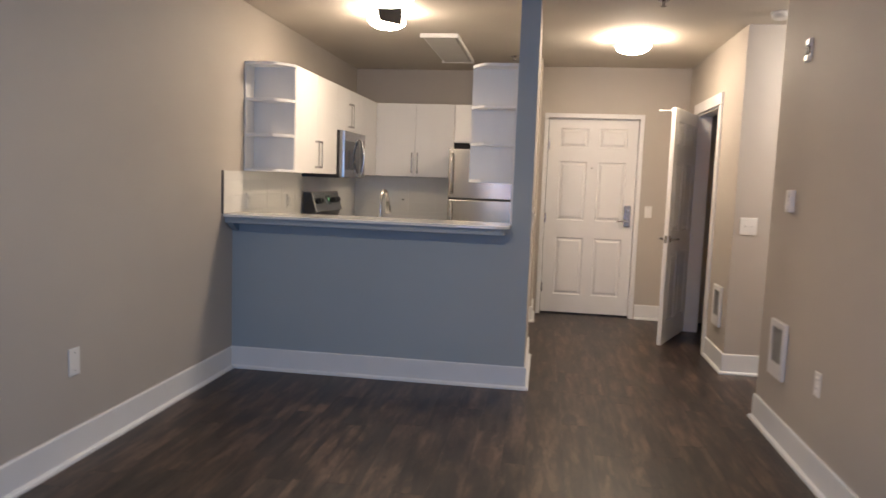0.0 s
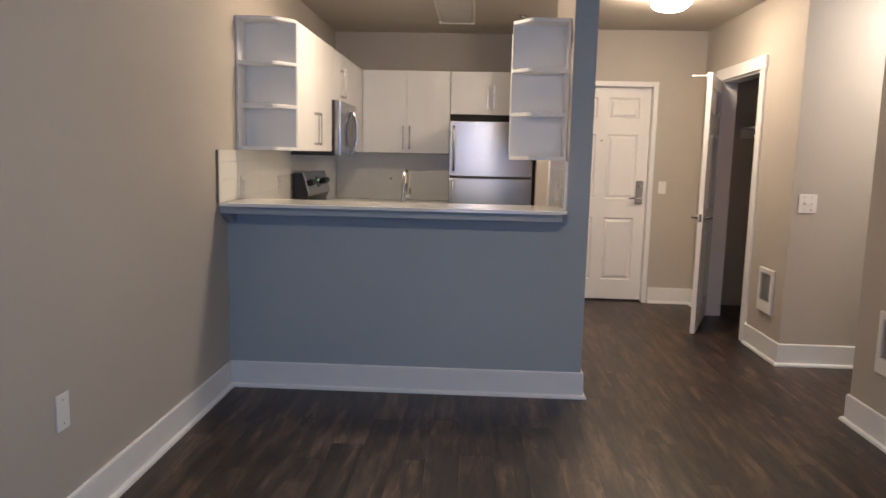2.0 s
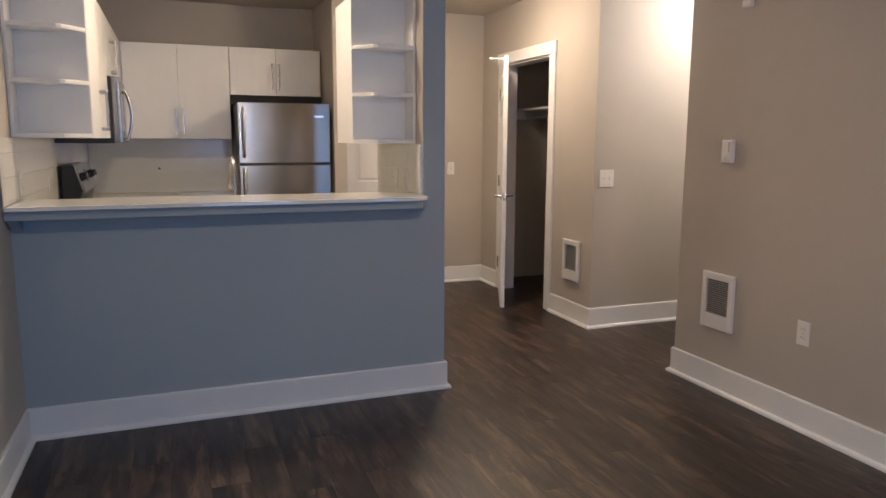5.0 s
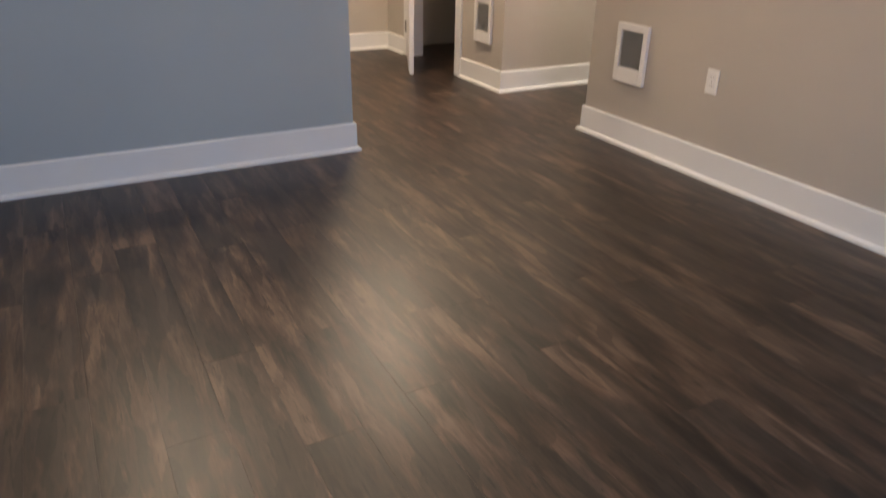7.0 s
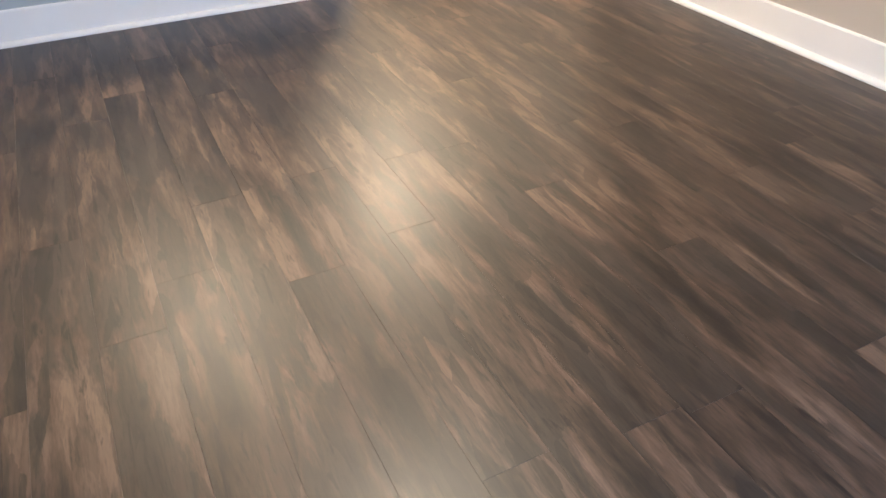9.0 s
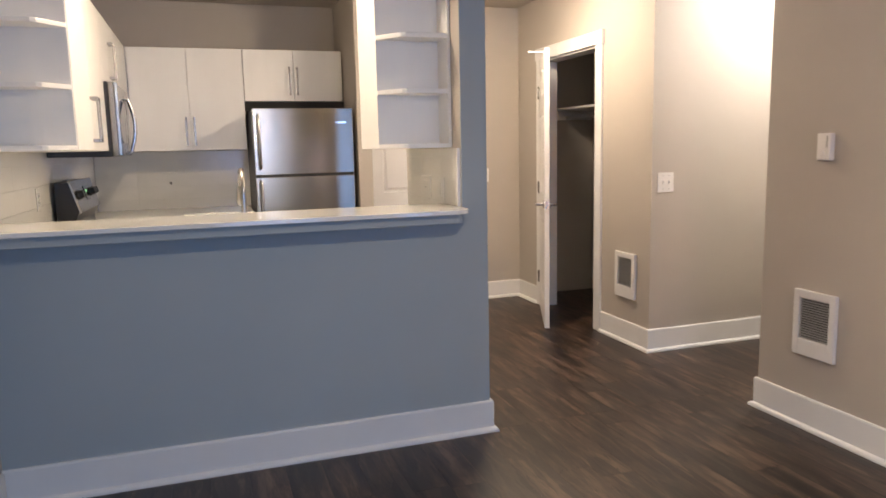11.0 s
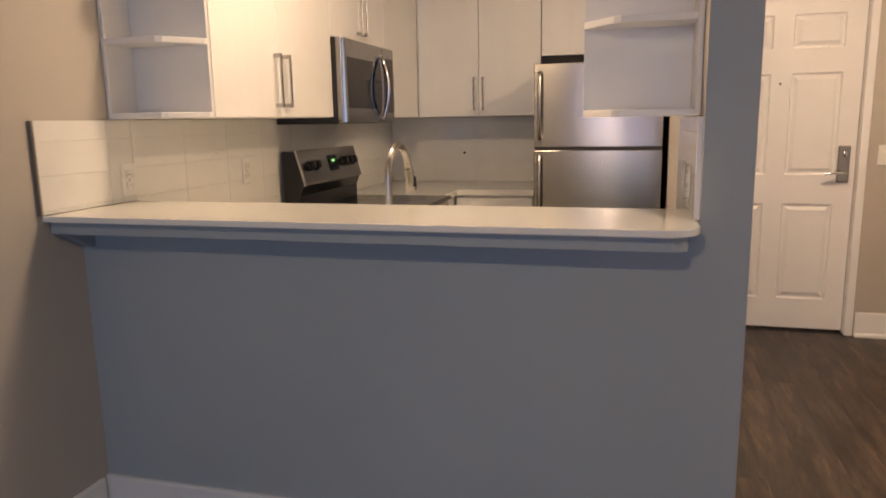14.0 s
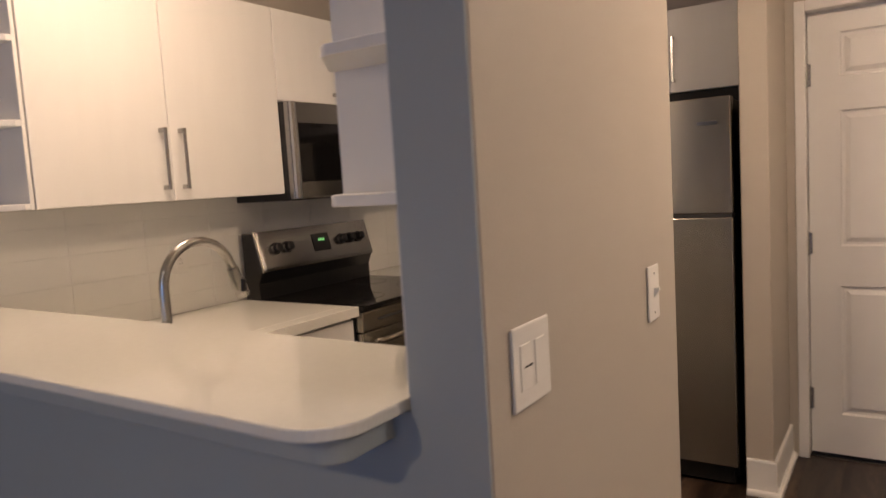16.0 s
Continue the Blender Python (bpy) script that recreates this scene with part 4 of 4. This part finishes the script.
# ---- fridge ----
FX0, FX1, FY = 1.172, 1.902, 2.290
fr = thing("fridge", "stainless steel top-freezer fridge with bowed handles", "fridge", (1.54, 2.65, 0))
box_part("body", (FX0 + 0.004, FY + 0.072, 0.03), (FX1 - 0.004, Y_KITCHEN - 0.03, 1.655), M_BLACK, fr, "black fridge case", 0.004)
for name, z0, z1, hz0, hz1 in (("freezer_door", 1.184, 1.664, 1.235, 1.615), ("fridge_door", 0.095, 1.168, 0.62, 1.135)):
    d = box_part(name, (FX0, FY, z0), (FX1, FY + 0.068, z1), M_STEEL, fr, "brushed stainless door", 0.005, 3)
    hx = FX0 + 0.038
    hpts = [(hx, FY, hz1), (hx, FY - 0.035, hz1 - 0.004), (hx, FY - 0.048, hz1 - 0.03), (hx, FY - 0.050, (hz0 + hz1) / 2), (hx, FY - 0.048, hz0 + 0.03), (hx, FY - 0.035, hz0 + 0.004), (hx, FY, hz0)]
    part("handle", bm_tube(bmesh.new(), hpts, 0.012, 12), M_NICKEL, d, "bowed satin metal handle", True)
    box_part("edge_strip", (FX0 - 0.0005, FY + 0.010, z0 + 0.01), (FX0 + 0.002, FY + 0.066, z1 - 0.01), M_BLACK, d, "", 0)
    if name == "freezer_door":
        box_part("badge", (1.768, FY - 0.002, 1.552), (1.850, FY + 0.001, 1.567), M_CHROME, d, "plain polished badge", 0.0005)
box_part("gasket", (FX0 + 0.006, FY + 0.004, 1.1685), (FX1 - 0.006, FY + 0.07, 1.1835), M_SLOT, fr, "dark door gap", 0)
box_part("toe_grille", (FX0 + 0.02, FY + 0.03, 0.012), (FX1 - 0.02, FY + 0.068, 0.090), M_BLACK, fr, "black toe grille", 0.002)
for x in (FX0 + 0.06, FX1 - 0.06):
    for y in (FY + 0.12, Y_KITCHEN - 0.10):
        part("foot", bm_lathe(bmesh.new(), [(0, 0), (0.02, 0), (0.02, 0.0299), (0, 0.0299)], (x, y), 12), M_BLACK, fr, "black levelling foot")
# black strip stands in for the shade between fridge top and cabinet
structure("fridge_gap_shade", [((1.156, YF + 0.003, 1.672), (1.932, YF + 0.02, 1.744))], M_GAP_SHADE, "black strip standing in for shade in the gap above the fridge", "filler")


# ---- ceiling things ----
def flush_light(name, label, x, y, m, r=0.132):
    f = thing(name, label, "ceiling light", (x, y, CEIL))
    part("pan", bm_lathe(bmesh.new(), [(0, CEIL - 0.0005), (0.118, CEIL - 0.0005), (0.118, CEIL - 0.022), (0.110, CEIL - 0.027), (0, CEIL - 0.027)], (x, y)), M_NICKEL, f, "satin metal pan", True)
    prof = [(r, CEIL - 0.060), (r, CEIL - 0.068)] + [(r * math.cos(radians(a)), CEIL - 0.070 - 0.057 * math.sin(radians(a))) for a in range(10, 91, 10)]
    prof[-1] = (0, prof[-1][1])
    part("bowl", bm_lathe(bmesh.new(), prof, (x, y), 36), m, f, "glowing opal glass bowl", True)
    for k in range(3):
        a = radians((-12, 90, 192)[k])
        c, s = math.cos(a), math.sin(a)
        part("clip", bm_tube(bmesh.new(), [(x + 0.109 * c, y + 0.109 * s, CEIL - 0.022), (x + (r + 0.012) * c, y + (r + 0.012) * s, CEIL - 0.040), (x + (r + 0.010) * c, y + (r + 0.010) * s, CEIL - 0.080)], 0.008, 8), M_NICKEL, f, "satin metal clip", True)
    part("finial", bm_lathe(bmesh.new(), [(0, CEIL - 0.126), (0.010, CEIL - 0.1265), (0.011, CEIL - 0.133), (0.005, CEIL - 0.140), (0, CEIL - 0.141)], (x, y), 14), M_NICKEL, f, "satin metal finial", True)


flush_light("ceiling_light", "lit opal bowl ceiling light over the kitchen", 0.95, 0.44, M_BOWL)
flush_light("ceiling_light", "lit opal bowl ceiling light in the entry hall", 2.755, 1.31, M_BOWL_HALL)


def ceiling_fan(x, y, z):
    """A downrod fan with four blades in the plane z and a shallow lit bowl under the hub."""
    fan = thing("ceiling_fan", "dark-bladed ceiling fan with a lit opal bowl light", "ceiling fan", (x, y, CEIL))
    part("canopy", bm_lathe(bmesh.new(), [(0, CEIL - 0.0005), (0.066, CEIL - 0.0005), (0.064, CEIL - 0.020), (0.045, CEIL - 0.045), (0.020, CEIL - 0.055), (0, CEIL - 0.055)], (x, y), 32), M_NICKEL, fan, "satin nickel canopy", True)
    part("downrod", bm_tube(bmesh.new(), [(x, y, CEIL - 0.05), (x, y, z + 0.115)], 0.0125, 16), M_NICKEL, fan, "satin nickel downrod", True)
    part("motor", bm_lathe(bmesh.new(), [(0, z + 0.125), (0.025, z + 0.123), (0.060, z + 0.110), (0.095, z + 0.085), (0.103, z + 0.045), (0.098, z + 0.018), (0.075, z + 0.008), (0, z + 0.008)], (x, y), 40), M_NICKEL, fan, "satin nickel motor housing", True)
    part("light_ring", bm_lathe(bmesh.new(), [(0, z + 0.007), (0.098, z + 0.007), (0.106, z - 0.002), (0.106, z - 0.012), (0.100, z - 0.015), (0.098, z - 0.010), (0, z - 0.008)], (x, y), 40), M_NICKEL, fan, "satin nickel light ring", True)
    bowl = [(0.0975, z - 0.0155)] + [(0.0975 * math.cos(radians(a)), z - 0.0155 - 0.036 * math.sin(radians(a))) for a in range(10, 91, 10)]
    bowl[-1] = (0, bowl[-1][1])
    part("bowl", bm_lathe(bmesh.new(), bowl, (x, y), 40), M_BOWL_LIVING, fan, "glowing shallow opal glass bowl", True)
    for k in range(4):
        turn = Matrix.Translation((x, y, z)) @ Matrix.Rotation(radians(11.8 + 90 * k), 4, "Z")
        tilt = Matrix.Rotation(radians(11), 4, "X")
        iron = bm_prism(bmesh.new(), [(0.080, -0.014), (0.150, -0.018), (0.215, -0.030), (0.215, 0.030), (0.150, 0.018), (0.080, 0.014)], 0.012, 0.017, "z", 0.001)
        iron.transform(turn @ tilt)
        part("blade_iron", iron, M_NICKEL, fan, "satin nickel blade iron")
        tip = [(0.600 - 0.020 + 0.020 * math.cos(radians(a)), sy * 0.052 + (0.020 * math.sin(radians(a)) - 0.020 * sy)) for sy, arc in ((-1, range(-90, 1, 18)), (1, range(0, 91, 18))) for a in arc]
        blade = bm_prism(bmesh.new(), [(0.165, 0.044), (0.165, -0.044), (0.30, -0.051)] + tip + [(0.30, 0.051)], 0.0175, 0.0235, "z", 0.0015)
        blade.transform(turn @ tilt)
        part("blade", blade, M_BLADE, fan, "dark espresso wooden blade")
    return fan


ceiling_fan(1.505, -1.95, FAN_Z)
flush_light("ceiling_light", "lit opal bowl ceiling light in the side hall", 4.35, 0.28, M_BOWL_SIDE)

fl = thing("fluorescent_light", "unlit wraparound fluorescent ceiling fixture", "ceiling light", (1.2, 1.8, CEIL))
part("diffuser", bm_prism(bmesh.new(), [(1.065, CEIL - 0.012), (1.085, CEIL - 0.030), (1.33, CEIL - 0.030), (1.35, CEIL - 0.012)], 1.19, 2.40, "y", 0.003), M_DIFFUSER, fl, "ribbed frosted diffuser")
box_part("housing", (1.05, 1.175, CEIL - 0.012), (1.365, 2.415, CEIL - 0.0005), M_PLATE, fl, "white metal housing", 0.002)
for y in (1.170, 2.402):
    box_part("end_cap", (1.05, y, CEIL - 0.036), (1.365, y + 0.018, CEIL - 0.0125), M_PLATE, fl, "white end cap", 0.004)
box_part("side_rail", (1.350, 1.19, CEIL - 0.032), (1.365, 2.40, CEIL - 0.0125), M_PLATE, fl, "white side rail", 0.003)


def sprinkler(x, y):
    s = thing("fire_sprinkler", "small metal ceiling fire sprinkler", "sprinkler", (x, y, CEIL), "sprinklers")
    part("escutcheon", bm_lathe(bmesh.new(), [(0, CEIL - 0.0005), (0.038, CEIL - 0.0005), (0.034, CEIL - 0.008), (0.016, CEIL - 0.012), (0, CEIL - 0.012)], (x, y), 20), M_NICKEL, s, "", True)
    part("head", bm_lathe(bmesh.new(), [(0, CEIL - 0.012), (0.010, CEIL - 0.012), (0.008, CEIL - 0.036), (0.019, CEIL - 0.038), (0.019, CEIL - 0.041), (0, CEIL - 0.041)], (x, y), 16), M_NICKEL, s, "", True)


sprinkler(2.80, 0.12)
sprinkler(1.775, 2.19)
sm = thing("smoke_detector", "round white ceiling smoke detector", "smoke detector", (3.60, 0.43, CEIL))
part("base", bm_lathe(bmesh.new(), [(0, CEIL - 0.0005), (0.068, CEIL - 0.0005), (0.068, CEIL - 0.014), (0, CEIL - 0.014)], (3.60, 0.43), 28), M_PLATE, sm, "", True)
part("cover", bm_lathe(bmesh.new(), [(0, CEIL - 0.0145), (0.060, CEIL - 0.0145), (0.058, CEIL - 0.036), (0.045, CEIL - 0.046), (0, CEIL - 0.048)], (3.60, 0.43), 28), M_PLATE, sm, "", True)


# ---- wall fittings: built flat on a wall at its local origin, facing local -y ----
def placed(name, label, category, x, y, z, turn, group=""):
    ob = thing(name, label, category, (0, 0, 0), group)
    ob.matrix_basis = pose(x, y, z, 0, 0, turn)
    return ob


def local(parent):
    for o in parent.children_recursive:
        o.matrix_parent_inverse = Matrix()


def plate(label, x, y, z, turn, gang=1, kind="toggle", w=None, h_=0.118, m=None):
    """A cover plate centred at (x, y, z)."""
    w = w or (0.072 + 0.046 * (gang - 1))
    m = m or M_PLATE
    name = {"outlet": "wall_outlet", "blank": "blank_plate"}.get(kind, "light_switch")
    p = placed(name, label, "outlet" if kind == "outlet" else "wall plate" if kind == "blank" else "switch", x, y, z, turn)
    part("plate", bm_box(bmesh.new(), (-w / 2, -0.006, -h_ / 2), (w / 2, -0.0003, h_ / 2), 0.003, 2), m, p)
    for g in range(gang):
        cx = (g - (gang - 1) / 2) * 0.046
        if kind == "toggle":
            part("toggle", bm_prism(bmesh.new(), [(-0.006, -0.010), (-0.006, 0.010), (-0.017, 0.013), (-0.018, 0.006)], cx - 0.004, cx + 0.004, "x", 0.0008), m, p)
        elif kind == "rocker":
            rk = part("rocker", bm_box(bmesh.new(), (cx - 0.0165, -0.0072, -0.033), (cx + 0.0165, -0.0055, 0.033), 0.001), m, p)
            if g == 0:
                part("slit", bm_box(bmesh.new(), (cx - 0.004, -0.0076, -0.0015), (cx + 0.020, -0.0070, 0.0015)), M_SLOT, rk, "dark slit")
        elif kind == "outlet":
            for dz in (-0.02, 0.02):
                s = part("socket", bm_box(bmesh.new(), (cx - 0.016, -0.0085, dz - 0.0145), (cx + 0.016, -0.0055, dz + 0.0145), 0.004, 2), m, p)
                for dx in (-0.006, 0.006):
                    part("slot", bm_box(bmesh.new(), (cx + dx - 0.001, -0.0090, dz - 0.003), (cx + dx + 0.001, -0.0083, dz + 0.005)), M_SLOT, s)
        for dz in ((-0.042, 0.042) if kind in ("toggle", "blank") else (0.0,) if kind == "outlet" else ()):
            part("screw", bm_tube(bmesh.new(), [(cx, -0.0055, dz), (cx, -0.0068, dz)], 0.003, 8), M_NICKEL, p)
    local(p)
    return p


plate("white double toggle switch plate on the hall wall", 3.600, Y_HALL, 1.105, 0, 2, "toggle", 0.120, 0.125)
plate("white single toggle switch plate beside the entry door", 3.165, Y_ENTRY, 1.108, 0, 1, "toggle")
plate("white double rocker dimmer plate on the partition", X_COL1, 0.120, 1.118, 90, 2, "rocker", 0.118, 0.120)
plate("white single toggle switch plate on the partition", X_COL1, 0.708, 1.122, 90, 1, "toggle")
plate("white wall outlet on the living-room wall", X_RIGHT, -1.125, 0.472, -90, 1, "outlet")
plate("white blank cover plate on the long wall", 0.0, -1.668, 0.466, 90, 1, "blank", 0.076, 0.130)
plate("cream wall outlet on the backsplash over the bar", 0.012, 0.225, 1.163, 90, 1, "outlet", m=M_SPLASH)
plate("cream wall outlet on the backsplash over the worktop", 0.012, 1.017, 1.137, 90, 1, "outlet", m=M_SPLASH)
plate("cream wall outlet on the partition backsplash", X_COL0 - 0.012, 0.242, 1.155, -90, 1, "outlet", m=M_SPLASH)
plate("cream double rocker plate on the partition backsplash", X_COL0 - 0.012, 0.47, 1.155, -90, 2, "rocker", m=M_SPLASH)
# open box cover behind the counter
p = placed("blank_plate", "pale cover plate with a dark hole on the backsplash", "wall plate", 0.562, Y_KITCHEN - 0.012, 1.12, 0)
part("plate", bm_box(bmesh.new(), (-0.036, -0.003, -0.058), (0.036, -0.0003, 0.058), 0.001), M_SPLASH, p)
part("hole", bm_tube(bmesh.new(), [(0, -0.0029, 0), (0, -0.0040, 0)], 0.010, 14), M_SLOT, p, "dark round hole")
local(p)


def wall_heater(label, x, y, z, turn):
    """A recessed fan heater grille 0.23 wide, 0.31 high."""
    h = placed("wall_heater", label, "heater", x, y, z, turn, "wall heaters")
    bm_ = bmesh.new()
    w, t = 0.116, 0.155
    bm_box(bm_, (-w, -0.022, -t), (-0.082, -0.0003, t), 0.004, 2)
    bm_box(bm_, (0.082, -0.022, -t), (w, -0.0003, t), 0.004, 2)
    bm_box(bm_, (-0.084, -0.022, 0.118), (0.084, -0.0003, t), 0.004, 2)
    bm_box(bm_, (-0.084, -0.022, -t), (0.084, -0.0003, -0.075), 0.004, 2)
    part("housing", bm_, M_HEATER, h)
    part("backing", bm_box(bmesh.new(), (-0.083, -0.006, -0.076), (0.083, -0.0004, 0.119)), M_BACKING, h, "dark grille backing")
    n = 17
    for k in range(n):
        z0 = -0.070 + k * (0.185 / (n - 1))
        part("slat", bm_prism(bmesh.new(), [(-0.019, z0 - 0.0016), (-0.019, z0 + 0.0008), (-0.008, z0 + 0.0034), (-0.008, z0 + 0.001)], -0.082, 0.082, "x"), M_GRILLE, h)
    local(h)
    return h


wall_heater("white wall heater with a slatted grille in the living room", X_RIGHT, -0.563, 0.506, -90)
wall_heater("white wall heater with a slatted grille in the hall", X_CLOSET, 1.060, 0.470, -90)

th = placed("thermostat", "small white wall thermostat", "thermostat", X_RIGHT, -0.575, 1.32, -90)
part("case", bm_box(bmesh.new(), (-0.036, -0.030, -0.060), (0.036, -0.0003, 0.060), 0.006, 2), M_PLATE, th)
part("dial", bm_box(bmesh.new(), (0.016, -0.0315, -0.005), (0.022, -0.0295, 0.048), 0.0005), M_GRILLE, th, "grey scale slot")
part("knob", bm_tube(bmesh.new(), [(-0.006, -0.0295, -0.030), (-0.006, -0.036, -0.030), (-0.006, -0.037, -0.030)], [0.014, 0.013, 0.010], 16), M_PLATE, th, "", True)
local(th)
ch = placed("door_chime", "small white strobe plate high on the wall", "wall device", X_RIGHT, -0.635, 2.10, -90)
part("plate", bm_box(bmesh.new(), (-0.036, -0.008, -0.060), (0.036, -0.0003, 0.060), 0.003, 2), M_PLATE, ch)
part("lens", bm_box(bmesh.new(), (-0.026, -0.012, -0.020), (0.026, -0.0075, 0.020), 0.002), M_BACKING, ch, "dark lens")
for z in (-0.040, 0.040):
    part("end_cap", bm_box(bmesh.new(), (-0.030, -0.018, z - 0.017), (0.030, -0.0078, z + 0.017), 0.005, 2), M_PLATE, ch, "raised white end")
local(ch)

# ---- floor planks, last ----
PW, PL, PT = 0.152, 1.22, 0.006
plank_mesh = {}


def plank(x0, x1, y0, y1):
    key = (round(x1 - x0, 3), round(y1 - y0, 3))
    if key not in plank_mesh:
        w, l, g, c = key[0] / 2 - 0.0001, key[1] / 2 - 0.00015, 0.0003, 0.0003
        v = [(-w, -l, -PT), (w, -l, -PT), (w, l, -PT), (-w, l, -PT), (-w, -l, -c), (w, -l, -c), (w, l, -c), (-w, l, -c),
             (-w + g, -l + g, 0), (w - g, -l + g, 0), (w - g, l - g, 0), (-w + g, l - g, 0)]
        f = [(0, 1, 5, 4), (1, 2, 6, 5), (2, 3, 7, 6), (3, 0, 4, 7), (4, 5, 9, 8), (5, 6, 10, 9), (6, 7, 11, 10), (7, 4, 8, 11), (8, 9, 10, 11)]
        me = bpy.data.meshes.new("plank")
        me.from_pydata(v, [], f)
        me.materials.append(M_PLANK)
        plank_mesh[key] = me
    ob = new("plank", plank_mesh[key])
    ob.parent = floor
    ob.location = ((x0 + x1) / 2, (y0 + y1) / 2, 0)


rng = random.Random(7)


def lay(xa, xb, ya, yb, x_start):
    """Planks along y, the rows offset at random, over one rectangle."""
    x = x_start
    while x < xb - 0.001:
        a, b_ = max(x, xa), min(x + PW, xb)
        y = ya - rng.uniform(0.1, 0.95) * PL
        while y < yb - 0.001:
            c, d = max(y, ya), min(y + PL, yb)
            if b_ - a > 0.004 and d - c > 0.004:
                plank(round(a, 3), round(b_, 3), round(c, 3), round(d, 3))
            y += PL
        x += PW


lay(0.0, X_RIGHT, Y_REAR, 0.0, 0.0)                       # living room
lay(0.0, X_COL0, 0.115, Y_KITCHEN, 0.0)                   # kitchen
lay(X_COL0, X_CLOSET + 0.12, 0.0, Y_ENTRY + 0.05, X_COL0 - 0.103)   # entry
lay(X_CLOSET + 0.12, 4.26, Y_HALL + 0.32, Y_ENTRY, X_CLOSET + 0.12)  # closet
lay(X_RIGHT, 5.0, Y_RIGHT, 0.0, X_RIGHT)                  # side hall
lay(X_CLOSET + 0.12, 5.0, 0.0, Y_HALL, X_CLOSET + 0.12)
